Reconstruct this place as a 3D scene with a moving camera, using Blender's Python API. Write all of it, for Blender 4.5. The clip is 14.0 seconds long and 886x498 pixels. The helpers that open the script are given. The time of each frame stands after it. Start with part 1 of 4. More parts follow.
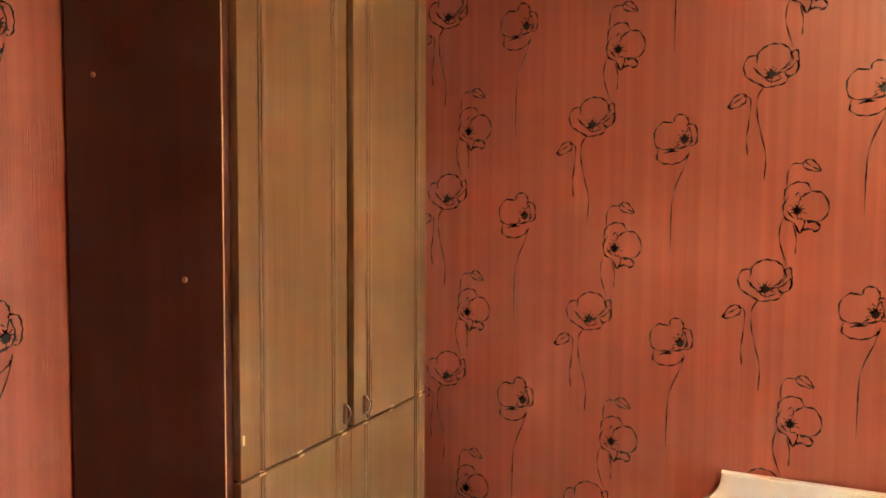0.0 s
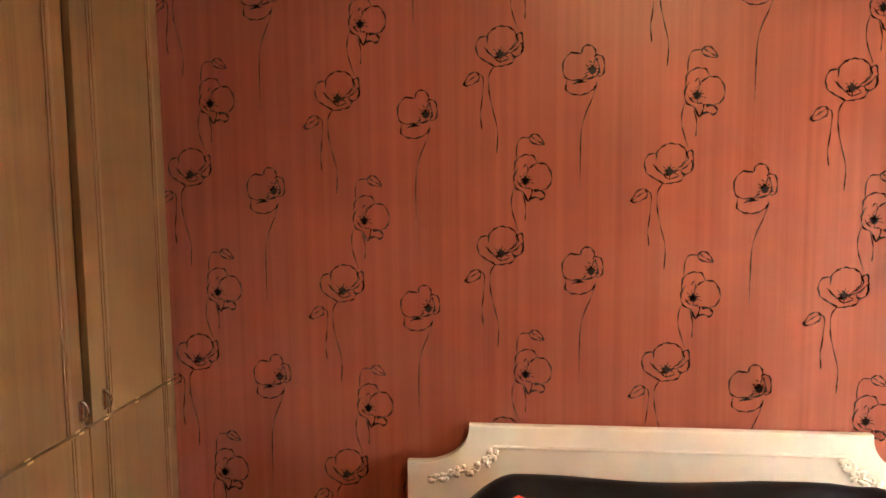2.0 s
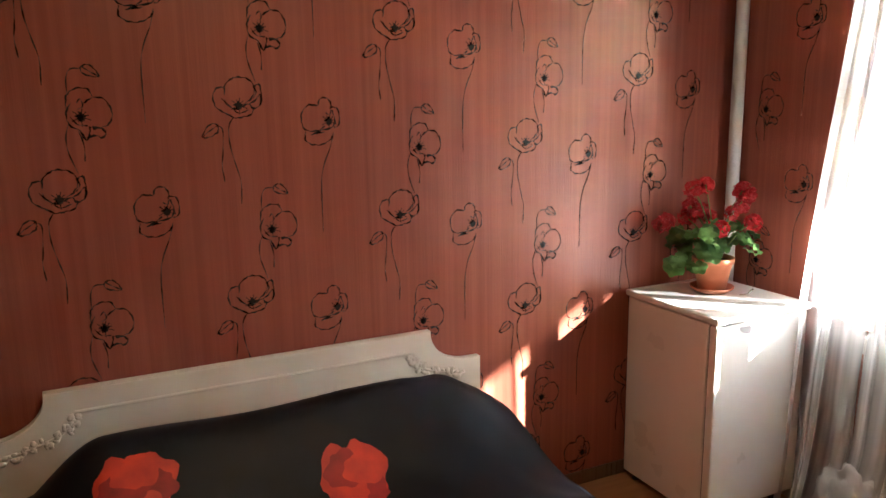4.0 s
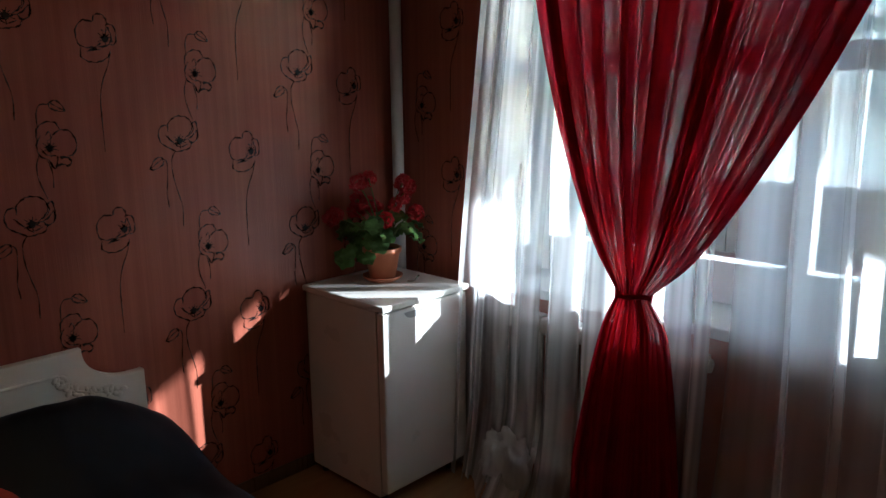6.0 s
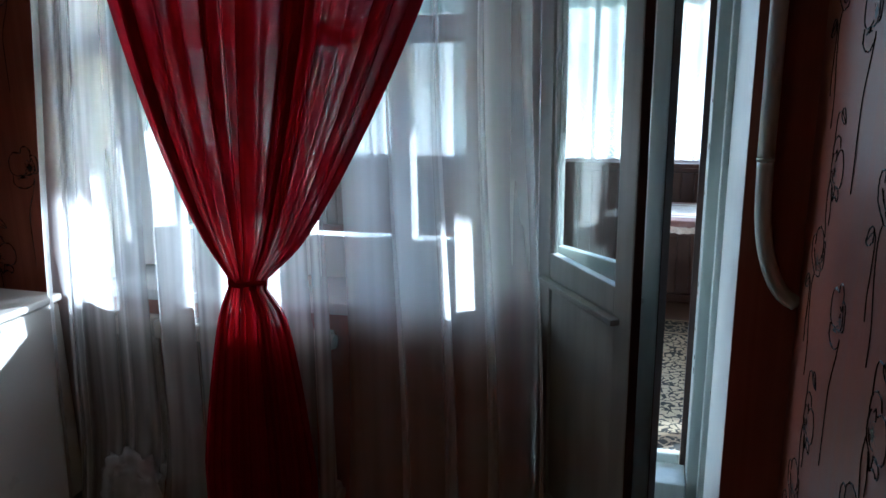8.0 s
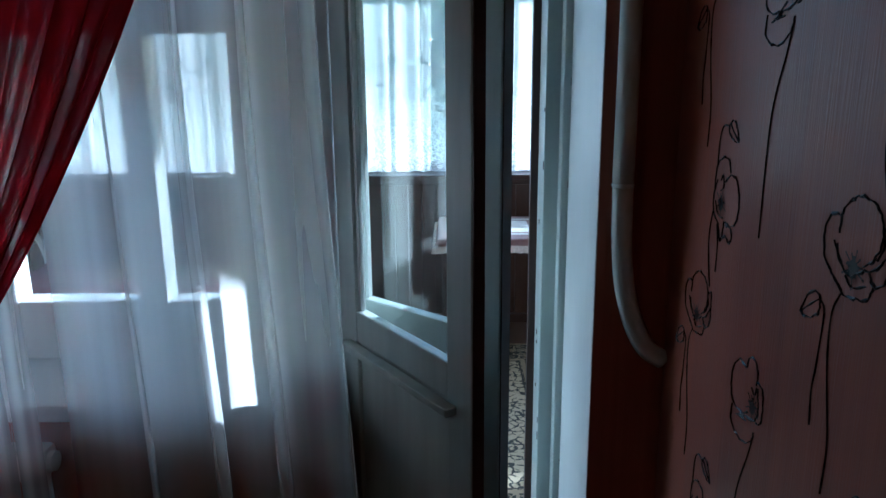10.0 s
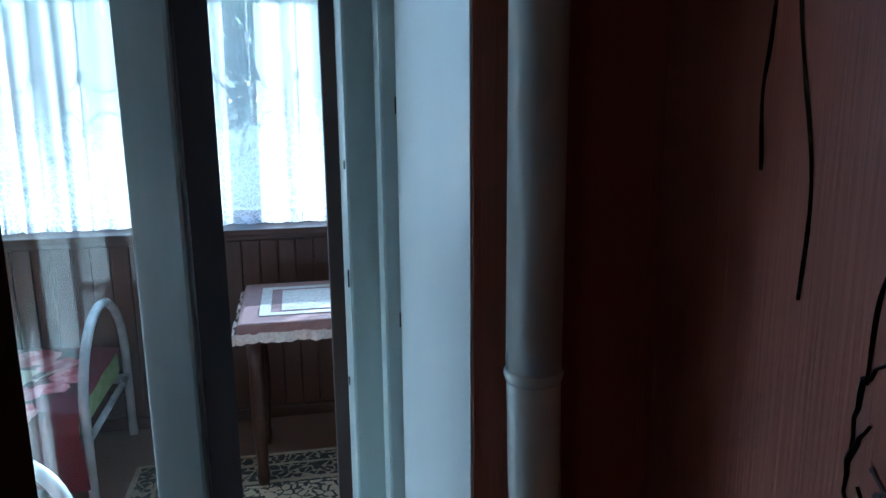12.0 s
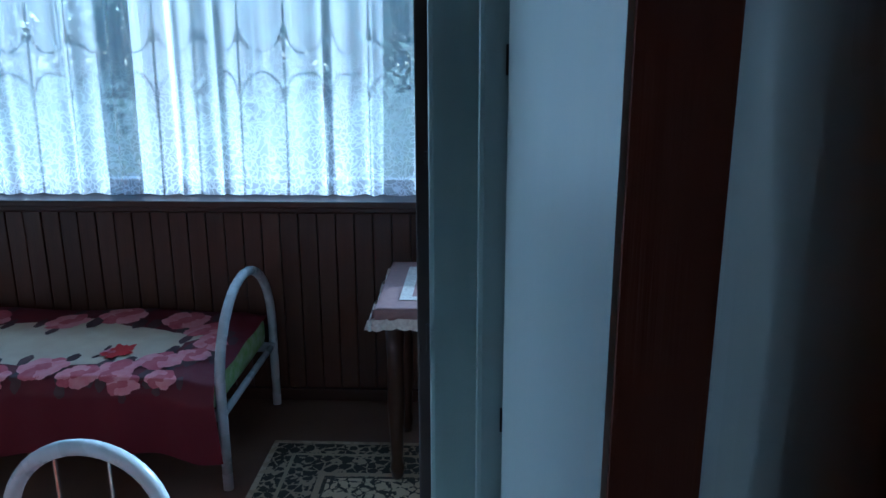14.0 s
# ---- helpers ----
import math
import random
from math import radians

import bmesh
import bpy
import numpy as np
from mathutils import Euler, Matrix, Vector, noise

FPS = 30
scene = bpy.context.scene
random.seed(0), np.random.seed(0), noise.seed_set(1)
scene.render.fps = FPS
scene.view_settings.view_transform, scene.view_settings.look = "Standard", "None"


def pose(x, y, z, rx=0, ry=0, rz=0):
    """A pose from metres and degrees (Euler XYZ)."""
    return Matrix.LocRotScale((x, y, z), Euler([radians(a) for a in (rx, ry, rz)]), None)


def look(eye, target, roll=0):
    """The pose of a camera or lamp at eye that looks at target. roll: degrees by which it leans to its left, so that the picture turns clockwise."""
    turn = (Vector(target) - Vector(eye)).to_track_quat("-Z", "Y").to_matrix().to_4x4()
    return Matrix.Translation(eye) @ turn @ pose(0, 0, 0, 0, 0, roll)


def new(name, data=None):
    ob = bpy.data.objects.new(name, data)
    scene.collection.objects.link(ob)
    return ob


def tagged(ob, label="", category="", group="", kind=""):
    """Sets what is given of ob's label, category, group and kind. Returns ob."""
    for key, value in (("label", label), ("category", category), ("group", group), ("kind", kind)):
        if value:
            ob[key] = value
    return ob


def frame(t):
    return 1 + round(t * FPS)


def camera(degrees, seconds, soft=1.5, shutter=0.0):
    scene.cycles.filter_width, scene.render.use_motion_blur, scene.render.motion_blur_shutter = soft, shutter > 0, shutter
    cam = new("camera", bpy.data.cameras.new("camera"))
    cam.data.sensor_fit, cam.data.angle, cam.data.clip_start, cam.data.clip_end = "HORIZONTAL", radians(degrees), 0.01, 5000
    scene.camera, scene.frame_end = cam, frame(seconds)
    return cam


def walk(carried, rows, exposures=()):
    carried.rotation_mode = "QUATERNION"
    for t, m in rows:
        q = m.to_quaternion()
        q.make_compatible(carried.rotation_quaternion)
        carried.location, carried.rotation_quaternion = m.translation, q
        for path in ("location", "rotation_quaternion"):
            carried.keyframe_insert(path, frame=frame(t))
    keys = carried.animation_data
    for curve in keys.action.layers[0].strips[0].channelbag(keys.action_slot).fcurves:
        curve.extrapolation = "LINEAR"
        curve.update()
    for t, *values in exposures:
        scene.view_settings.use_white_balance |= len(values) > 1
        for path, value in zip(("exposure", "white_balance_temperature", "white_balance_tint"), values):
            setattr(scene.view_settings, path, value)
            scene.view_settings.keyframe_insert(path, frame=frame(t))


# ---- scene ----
cam = camera(61.3, 14.0)
PATH = [
    (0, (-1.835, -2.444, 1.622), (-2.677, -0.633, 1.508), 0.3),
    (0.5, (-1.838, -2.439, 1.625), (-2.599, -0.593, 1.511), 0.0),
    (1, (-1.829, -2.443, 1.623), (-2.418, -0.536, 1.502), -0.1),
    (1.5, (-1.815, -2.446, 1.622), (-2.273, -0.503, 1.491), -0.3),
    (2, (-1.808, -2.445, 1.631), (-2.037, -0.468, 1.439), -0.7),
    (2.5, (-1.811, -2.444, 1.639), (-1.798, -0.466, 1.344), -1.1),
    (3, (-1.825, -2.438, 1.651), (-1.482, -0.498, 1.305), -1.5),
    (3.5, (-1.852, -2.429, 1.654), (-1.205, -0.573, 1.282), -1.3),
    (3.7, (-1.846, -2.431, 1.654), (-1.114, -0.609, 1.271), -1.2),
    (5.8, (-1.623, -2.575, 1.666), (-0.27, -1.166, 1.234), -0.5),
    (6, (-1.609, -2.579, 1.665), (-0.204, -1.221, 1.238), -0.6),
    (6.5, (-1.584, -2.585, 1.652), (-0.025, -1.404, 1.233), -0.6),
    (7, (-1.561, -2.593, 1.647), (0.188, -1.721, 1.223), -0.4),
    (7.5, (-1.514, -2.599, 1.644), (0.315, -1.929, 1.192), -0.9),
    (10, (-0.846, -2.499, 1.622), (1.096, -2.479, 1.142), -0.5),
    (10.5, (-0.598, -2.512, 1.633), (1.348, -2.666, 1.198), -1.6),
    (11, (-0.294, -2.579, 1.624), (1.668, -2.693, 1.25), -1.9),
    (11.5, (-0.047, -2.628, 1.592), (1.903, -2.861, 1.215), -1.2),
    (12, (0.176, -2.685, 1.598), (2.095, -3.056, 1.174), -0.6),
    (12.5, (0.358, -2.769, 1.607), (2.311, -2.719, 1.175), -0.6),
    (13, (0.452, -2.798, 1.603), (2.381, -2.478, 1.178), -0.5),
    (13.5, (0.488, -2.794, 1.591), (2.424, -2.568, 1.14), -0.3),
    (14, (0.536, -2.778, 1.583), (2.468, -2.69, 1.074), -0.2),
]

# exposure and white balance follow the way the picture brightens and tints
EXPOSURES = [(0, 7.55, 6500, 8), (1.5, 7.25, 6500, 8), (2.5, 6.7, 6400, 8), (3.0, 6.2, 6300, 9), (3.7, 5.85, 6000, 8), (5.8, 3.4, 5300, 6), (6.6, 3.0, 5150, 5), (7.7, 2.85, 5000, 5),
             (9.8, 2.5, 4600, 2), (11, 2.5, 4500, 0), (12.2, 2.6, 4400, 0), (13, 1.4, 4200, -2), (14, 1.5, 4050, -2)]
walk(cam, [(t, look(eye, target, roll)) for t, eye, target, roll in PATH], EXPOSURES)

# ---- world, sun and lamps ----
SUN_WAY = Vector((-1.0, 1.06, -0.57)).normalized()
world = bpy.data.worlds.new("world")
scene.world = world
world.use_nodes = True
wn, wl = world.node_tree.nodes, world.node_tree.links
sky = wn.new("ShaderNodeTexSky")
sky.sky_type, sky.sun_disc = "NISHITA", False
sky.sun_elevation, sky.sun_rotation = math.asin(-SUN_WAY.z), math.atan2(-SUN_WAY.x, -SUN_WAY.y)
wl.new(sky.outputs["Color"], wn["Background"].inputs["Color"])
wn["Background"].inputs["Strength"].default_value = 0.15
sun = new("sun", bpy.data.lights.new("sun", "SUN"))
sun.data.energy, sun.data.angle, sun.data.color = 2.6, radians(0.6), (1.0, 0.95, 0.86)
sun.matrix_world = SUN_WAY.to_track_quat("-Z", "Y").to_matrix().to_4x4()
# ---- helpers of this scene ----
BASE = {}


def thing(name, place, label, category, group=""):
    ob = new(name)
    ob.location = place
    ob.empty_display_size = 0.1
    BASE[ob] = Vector(place)
    return tagged(ob, label, category, group)


def mesh_object(name, bm, material, smooth=False):
    me = bpy.data.meshes.new(name)
    bm.normal_update()
    bm.to_mesh(me)
    bm.free()
    me.materials.append(material)
    if smooth:
        me.polygons.foreach_set("use_smooth", [True] * len(me.polygons))
    return new(name, me)


def part(name, bm, material, parent, label="", smooth=False):
    """One mesh, given in world metres, as a part of a thing."""
    base = BASE[parent]
    bmesh.ops.translate(bm, verts=bm.verts, vec=-base)
    ob = mesh_object(name, bm, material, smooth)
    ob.parent = parent
    BASE[ob] = base
    return tagged(ob, label)


def solid(name, bm, material, label, category, smooth=False, kind="", group=""):
    """A thing of one mesh, with its origin at its base."""
    lo = Vector([min(v.co[i] for v in bm.verts) for i in range(3)])
    hi = Vector([max(v.co[i] for v in bm.verts) for i in range(3)])
    base = Vector(((lo.x + hi.x) / 2, (lo.y + hi.y) / 2, lo.z))
    bmesh.ops.translate(bm, verts=bm.verts, vec=-base)
    ob = mesh_object(name, bm, material, smooth)
    ob.location = base
    BASE[ob] = base
    return tagged(ob, label, category, group, kind)


def add_box(bm, lo, hi, bevel=0.0, m=None):
    made = bmesh.ops.create_cube(bm, size=1.0)["verts"]
    lo, hi = Vector(lo), Vector(hi)
    for v in made:
        v.co = Vector((lo.x + (v.co.x + .5) * (hi.x - lo.x), lo.y + (v.co.y + .5) * (hi.y - lo.y), lo.z + (v.co.z + .5) * (hi.z - lo.z)))
    if m is not None:
        bmesh.ops.transform(bm, matrix=m, verts=made)
    if bevel:
        edges = {e for v in made for e in v.link_edges}
        bmesh.ops.bevel(bm, geom=list(edges), offset=bevel, segments=2, profile=0.6, affect="EDGES")
    return bm


def box(lo, hi, bevel=0.0, m=None):
    return add_box(bmesh.new(), lo, hi, bevel, m)


def add_tube(bm, points, radius, sides=12, closed=False, caps=True):
    pts = [Vector(p) for p in points]
    rings, up = [], None
    for i, p in enumerate(pts):
        a = pts[i - 1] if (i or closed) else pts[0]
        b = pts[(i + 1) % len(pts)] if (i < len(pts) - 1 or closed) else pts[-1]
        way = (b - a).normalized()
        if up is None:
            up = way.orthogonal().normalized()
        up = (up - way * up.dot(way)).normalized()
        side = way.cross(up)
        r = radius[i] if isinstance(radius, (list, tuple)) else radius
        rings.append([bm.verts.new(p + (up * math.cos(k * math.tau / sides) + side * math.sin(k * math.tau / sides)) * r) for k in range(sides)])
    spans = len(rings) if closed else len(rings) - 1
    for i in range(spans):
        a, b = rings[i], rings[(i + 1) % len(rings)]
        for k in range(sides):
            bm.faces.new((a[k], a[(k + 1) % sides], b[(k + 1) % sides], b[k]))
    if caps and not closed:
        bm.faces.new(rings[0][::-1]), bm.faces.new(rings[-1])
    return bm


def tube(points, radius, sides=12, closed=False):
    return add_tube(bmesh.new(), points, radius, sides, closed)


def add_lathe(bm, profile, centre, sides=32):
    """profile: (radius, height) pairs, turned round the upright through centre."""
    rings = []
    for r, z in profile:
        rings.append([bm.verts.new((centre[0] + r * math.cos(k * math.tau / sides), centre[1] + r * math.sin(k * math.tau / sides), centre[2] + z)) for k in range(sides)])
    for a, b in zip(rings, rings[1:]):
        for k in range(sides):
            bm.faces.new((a[k], a[(k + 1) % sides], b[(k + 1) % sides], b[k]))
    bm.faces.new(rings[0][::-1]), bm.faces.new(rings[-1])
    return bm


def sheet(nu, nv, where):
    """A grid of nu x nv cells; where(u, v) gives the place, u and v from 0 to 1."""
    bm = bmesh.new()
    weave = bm.loops.layers.uv.new("weave")
    rows = [[bm.verts.new(where(i / nu, j / nv)) for i in range(nu + 1)] for j in range(nv + 1)]
    for j in range(nv):
        for i in range(nu):
            f = bm.faces.new((rows[j][i], rows[j][i + 1], rows[j + 1][i + 1], rows[j + 1][i]))
            for loop, (a, b_) in zip(f.loops, ((i, j), (i + 1, j), (i + 1, j + 1), (i, j + 1))):
                loop[weave].uv = (a / nu, b_ / nv)
    return bm


def smooth_line(points, steps=6):
    """A Catmull-Rom line through 2D or 3D points."""
    p = [Vector(q) for q in points]
    p = [p[0] * 2 - p[1]] + p + [p[-1] * 2 - p[-2]]
    out = []
    for i in range(1, len(p) - 2):
        for k in range(steps):
            t = k / steps
            out.append(0.5 * ((2 * p[i]) + (p[i + 1] - p[i - 1]) * t + (2 * p[i - 1] - 5 * p[i] + 4 * p[i + 1] - p[i + 2]) * t * t + (3 * p[i] - p[i - 1] - 3 * p[i + 1] + p[i + 2]) * t ** 3))
    return out + [p[-2]]


# ---- materials ----
def material(name, base, rough=0.5, metal=0.0, other=None, scale=(8, 8, 8), detail=4.0, contrast=0.5, bump=0.0, bump_scale=(60, 60, 60), rough_var=0.1, spec=0.5, random_value=0.0):
    """Paint, wood, metal or plastic: colour varies between base and other over a noise of that scale, with fine relief."""
    m = bpy.data.materials.new(name)
    m.use_nodes = True
    n, l = m.node_tree.nodes, m.node_tree.links
    p = n["Principled BSDF"]
    p.inputs["Metallic"].default_value, p.inputs["Specular IOR Level"].default_value = metal, spec
    where = n.new("ShaderNodeTexCoord")
    stretch = n.new("ShaderNodeMapping")
    stretch.inputs["Scale"].default_value = scale
    l.new(where.outputs["Object"], stretch.inputs["Vector"])
    grain = n.new("ShaderNodeTexNoise")
    grain.inputs["Scale"].default_value, grain.inputs["Detail"].default_value = 1.0, detail
    l.new(stretch.outputs["Vector"], grain.inputs["Vector"])
    ramp = n.new("ShaderNodeValToRGB")
    ramp.color_ramp.elements[0].position, ramp.color_ramp.elements[1].position = 0.5 - contrast / 2, 0.5 + contrast / 2
    ramp.color_ramp.elements[0].color = (*(other or [c * 0.8 for c in base]), 1)
    ramp.color_ramp.elements[1].color = (*base, 1)
    l.new(grain.outputs["Fac"], ramp.inputs["Fac"])
    colour = ramp.outputs["Color"]
    if random_value:
        info, hue, span = n.new("ShaderNodeObjectInfo"), n.new("ShaderNodeHueSaturation"), n.new("ShaderNodeMapRange")
        span.inputs["To Min"].default_value, span.inputs["To Max"].default_value = 1 - random_value, 1 + random_value
        l.new(info.outputs["Random"], span.inputs["Value"])
        l.new(span.outputs["Result"], hue.inputs["Value"])
        l.new(colour, hue.inputs["Color"])
        colour = hue.outputs["Color"]
    l.new(colour, p.inputs["Base Color"])
    gloss = n.new("ShaderNodeMapRange")
    gloss.inputs["To Min"].default_value, gloss.inputs["To Max"].default_value = max(0.02, rough - rough_var), min(1, rough + rough_var)
    l.new(grain.outputs["Fac"], gloss.inputs["Value"])
    l.new(gloss.outputs["Result"], p.inputs["Roughness"])
    if bump:
        fine, relief, stretch2 = n.new("ShaderNodeTexNoise"), n.new("ShaderNodeBump"), n.new("ShaderNodeMapping")
        stretch2.inputs["Scale"].default_value = bump_scale
        fine.inputs["Scale"].default_value, fine.inputs["Detail"].default_value = 1.0, 3.0
        relief.inputs["Strength"].default_value, relief.inputs["Distance"].default_value = bump, 0.002
        l.new(where.outputs["Object"], stretch2.inputs["Vector"])
        l.new(stretch2.outputs["Vector"], fine.inputs["Vector"])
        l.new(fine.outputs["Fac"], relief.inputs["Height"])
        l.new(relief.outputs["Normal"], p.inputs["Normal"])
    return m


def fabric(name, colour, clear, through_light=0.6, vary=0.2, lace=False, bands=0.0, bands_across=26.0):
    """Thin cloth: part see-through, part glowing with the light behind it."""
    m = bpy.data.materials.new(name)
    m.use_nodes = True
    n, l = m.node_tree.nodes, m.node_tree.links
    n.remove(n["Principled BSDF"])
    out = n["Material Output"]
    front, back, mix, hole, both = n.new("ShaderNodeBsdfDiffuse"), n.new("ShaderNodeBsdfTranslucent"), n.new("ShaderNodeMixShader"), n.new("ShaderNodeBsdfTransparent"), n.new("ShaderNodeMixShader")
    front.inputs["Color"].default_value = back.inputs["Color"].default_value = (*colour, 1)
    mix.inputs["Fac"].default_value = through_light
    l.new(front.outputs["BSDF"], mix.inputs[1])
    l.new(back.outputs["BSDF"], mix.inputs[2])
    l.new(mix.outputs["Shader"], both.inputs[1])
    l.new(hole.outputs["BSDF"], both.inputs[2])
    both.inputs["Fac"].default_value = clear
    where = n.new("ShaderNodeTexCoord")
    threads, span = n.new("ShaderNodeTexNoise"), n.new("ShaderNodeMapRange")
    stretch = n.new("ShaderNodeMapping")
    stretch.inputs["Scale"].default_value = (24, 24, 0.5)
    l.new(where.outputs["Object"], stretch.inputs["Vector"])
    l.new(stretch.outputs["Vector"], threads.inputs["Vector"])
    threads.inputs["Scale"].default_value = 1.0
    span.inputs["To Min"].default_value, span.inputs["To Max"].default_value = max(0.02, clear - vary), clear + vary
    l.new(threads.outputs["Fac"], span.inputs["Value"])
    fac = span.outputs["Result"]
    if bands:
        broad, wide, steep, plus = n.new("ShaderNodeTexNoise"), n.new("ShaderNodeMapping"), n.new("ShaderNodeMapRange"), n.new("ShaderNodeMath")
        wide.inputs["Scale"].default_value = (bands_across, 0.35, 1)
        broad.inputs["Scale"].default_value, broad.inputs["Detail"].default_value = 1.0, 2.5
        steep.inputs["From Min"].default_value, steep.inputs["From Max"].default_value = 0.38, 0.62
        steep.inputs["To Min"].default_value, steep.inputs["To Max"].default_value = -bands, bands
        plus.operation, plus.use_clamp = "ADD", True
        l.new(where.outputs["UV"], wide.inputs["Vector"])
        l.new(wide.outputs["Vector"], broad.inputs["Vector"])
        l.new(broad.outputs["Fac"], steep.inputs["Value"])
        l.new(steep.outputs["Result"], plus.inputs[0])
        l.new(fac, plus.inputs[1])
        fac = plus.outputs["Value"]
    if lace:
        cells, edge, up, rise, mul, sub = (n.new("ShaderNodeTexVoronoi"), n.new("ShaderNodeMapRange"), n.new("ShaderNodeSeparateXYZ"), n.new("ShaderNodeMapRange"), n.new("ShaderNodeMath"), n.new("ShaderNodeMath"))
        cells.feature, cells.inputs["Scale"].default_value = "DISTANCE_TO_EDGE", 38.0
        warp, mixv = n.new("ShaderNodeTexNoise"), n.new("ShaderNodeMix")
        mixv.data_type = "VECTOR"
        mixv.inputs["Factor"].default_value = 0.12
        warp.inputs["Scale"].default_value = 14.0
        l.new(where.outputs["Object"], warp.inputs["Vector"])
        l.new(where.outputs["Object"], mixv.inputs[4])
        l.new(warp.outputs["Color"], mixv.inputs[5])
        l.new(mixv.outputs[1], cells.inputs["Vector"])
        edge.inputs["From Min"].default_value, edge.inputs["From Max"].default_value = 0.02, 0.16
        edge.inputs["To Min"].default_value, edge.inputs["To Max"].default_value = 1.0, 0.0
        l.new(cells.outputs["Distance"], edge.inputs["Value"])
        l.new(where.outputs["Object"], up.inputs["Vector"])
        rise.inputs["From Min"].default_value, rise.inputs["From Max"].default_value = 0.62, 0.02
        l.new(up.outputs["Z"], rise.inputs["Value"])
        mul.operation, sub.operation = "MULTIPLY", "SUBTRACT"
        l.new(edge.outputs["Result"], mul.inputs[0])
        l.new(rise.outputs["Result"], mul.inputs[1])
        half = n.new("ShaderNodeMath")
        half.operation = "MULTIPLY"
        half.inputs[1].default_value = 0.42
        l.new(mul.outputs["Value"], half.inputs[0])
        l.new(fac, sub.inputs[0])
        l.new(half.outputs["Value"], sub.inputs[1])
        sub.use_clamp = True
        fac = sub.outputs["Value"]
    l.new(fac, both.inputs["Fac"])
    l.new(both.outputs["Shader"], out.inputs["Surface"])
    return m


def glass_material(name, tint=(0.96, 0.98, 0.97)):
    m = bpy.data.materials.new(name)
    m.use_nodes = True
    n, l = m.node_tree.nodes, m.node_tree.links
    n.remove(n["Principled BSDF"])
    clear, shine, mix, rim = n.new("ShaderNodeBsdfTransparent"), n.new("ShaderNodeBsdfGlossy"), n.new("ShaderNodeMixShader"), n.new("ShaderNodeLayerWeight")
    clear.inputs["Color"].default_value = (*tint, 1)
    shine.inputs["Roughness"].default_value = 0.02
    rim.inputs["Blend"].default_value = 0.5
    power, span = n.new("ShaderNodeMath"), n.new("ShaderNodeMapRange")
    power.operation, power.inputs[1].default_value = "POWER", 4.0
    span.inputs["To Min"].default_value, span.inputs["To Max"].default_value = 0.035, 0.6
    l.new(rim.outputs["Facing"], power.inputs[0])
    l.new(power.outputs["Value"], span.inputs["Value"])
    l.new(span.outputs["Result"], mix.inputs["Fac"])
    l.new(clear.outputs["BSDF"], mix.inputs[1])
    l.new(shine.outputs["BSDF"], mix.inputs[2])
    l.new(mix.outputs["Shader"], n["Material Output"].inputs["Surface"])
    return m


WALLPAPER = material("wallpaper", (0.35, 0.104, 0.062), 0.40, other=(0.23, 0.06, 0.037), scale=(42, 42, 0.4), detail=8, contrast=0.6, bump=0.4, bump_scale=(260, 260, 6), spec=0.32)
PRINT = material("poppy_line", (0.009, 0.006, 0.006), 0.28, other=(0.006, 0.004, 0.004), scale=(30, 30, 30), rough_var=0.08, spec=0.3)
PRINT.node_tree.nodes["Principled BSDF"].inputs["IOR"].default_value = 1.45
CEILING = material("ceiling_paint", (0.8, 0.79, 0.76), 0.85, scale=(3, 3, 3), other=(0.74, 0.73, 0.7))
WHITE_PAINT = material("white_paint", (0.72, 0.74, 0.74), 0.4, other=(0.6, 0.62, 0.62), scale=(5, 5, 1.2), bump=0.25, bump_scale=(40, 40, 12))
OLD_PAINT = material("old_oil_paint", (0.5, 0.55, 0.53), 0.35, other=(0.36, 0.4, 0.39), scale=(12, 12, 1.6), detail=8, contrast=0.35, bump=0.4, bump_scale=(50, 50, 8))
PIPE_PAINT = material("pipe_paint", (0.62, 0.64, 0.63), 0.3, other=(0.52, 0.54, 0.53), scale=(20, 20, 4), bump=0.2, bump_scale=(30, 30, 10))
DARK_EDGE = material("dark_brown_edge", (0.045, 0.025, 0.02), 0.4, other=(0.03, 0.016, 0.013), scale=(60, 60, 3))
VENEER = material("golden_veneer", (0.175, 0.092, 0.037), 0.42, other=(0.11, 0.056, 0.022), scale=(70, 70, 2.2), detail=6, contrast=0.6, bump=0.12, bump_scale=(200, 200, 6), spec=0.35)
VENEER_GROOVE = material("groove_veneer", (0.17, 0.095, 0.05), 0.3, other=(0.11, 0.058, 0.032), scale=(70, 70, 2.2))
MAHOGANY = material("mahogany_side", (0.075, 0.022, 0.012), 0.38, other=(0.045, 0.013, 0.008), scale=(40, 40, 1.3), detail=6, bump=0.08, bump_scale=(160, 160, 5))
CHROME = material("chrome", (0.7, 0.68, 0.64), 0.2, metal=1.0, scale=(30, 30, 30), rough_var=0.08)
CHIP = material("raw_chipboard", (0.55, 0.4, 0.24), 0.8, other=(0.42, 0.28, 0.16), scale=(300, 300, 300))
BED_WHITE = material("cream_lacquer", (0.72, 0.66, 0.58), 0.35, other=(0.66, 0.6, 0.52), scale=(6, 6, 6), bump=0.06)
COVER = material("black_satin_cover", (0.010, 0.012, 0.017), 0.5, other=(0.006, 0.007, 0.01), scale=(6, 6, 6), bump=0.2, bump_scale=(500, 500, 500), spec=0.22)
POPPY_RED = material("poppy_red_print", (0.75, 0.05, 0.012), 0.5, other=(0.42, 0.012, 0.008), scale=(14, 14, 14), detail=6, contrast=0.5)
FRIDGE = material("white_enamel", (0.74, 0.72, 0.68), 0.3, other=(0.7, 0.68, 0.63), scale=(4, 4, 4), bump=0.05, bump_scale=(300, 300, 300))
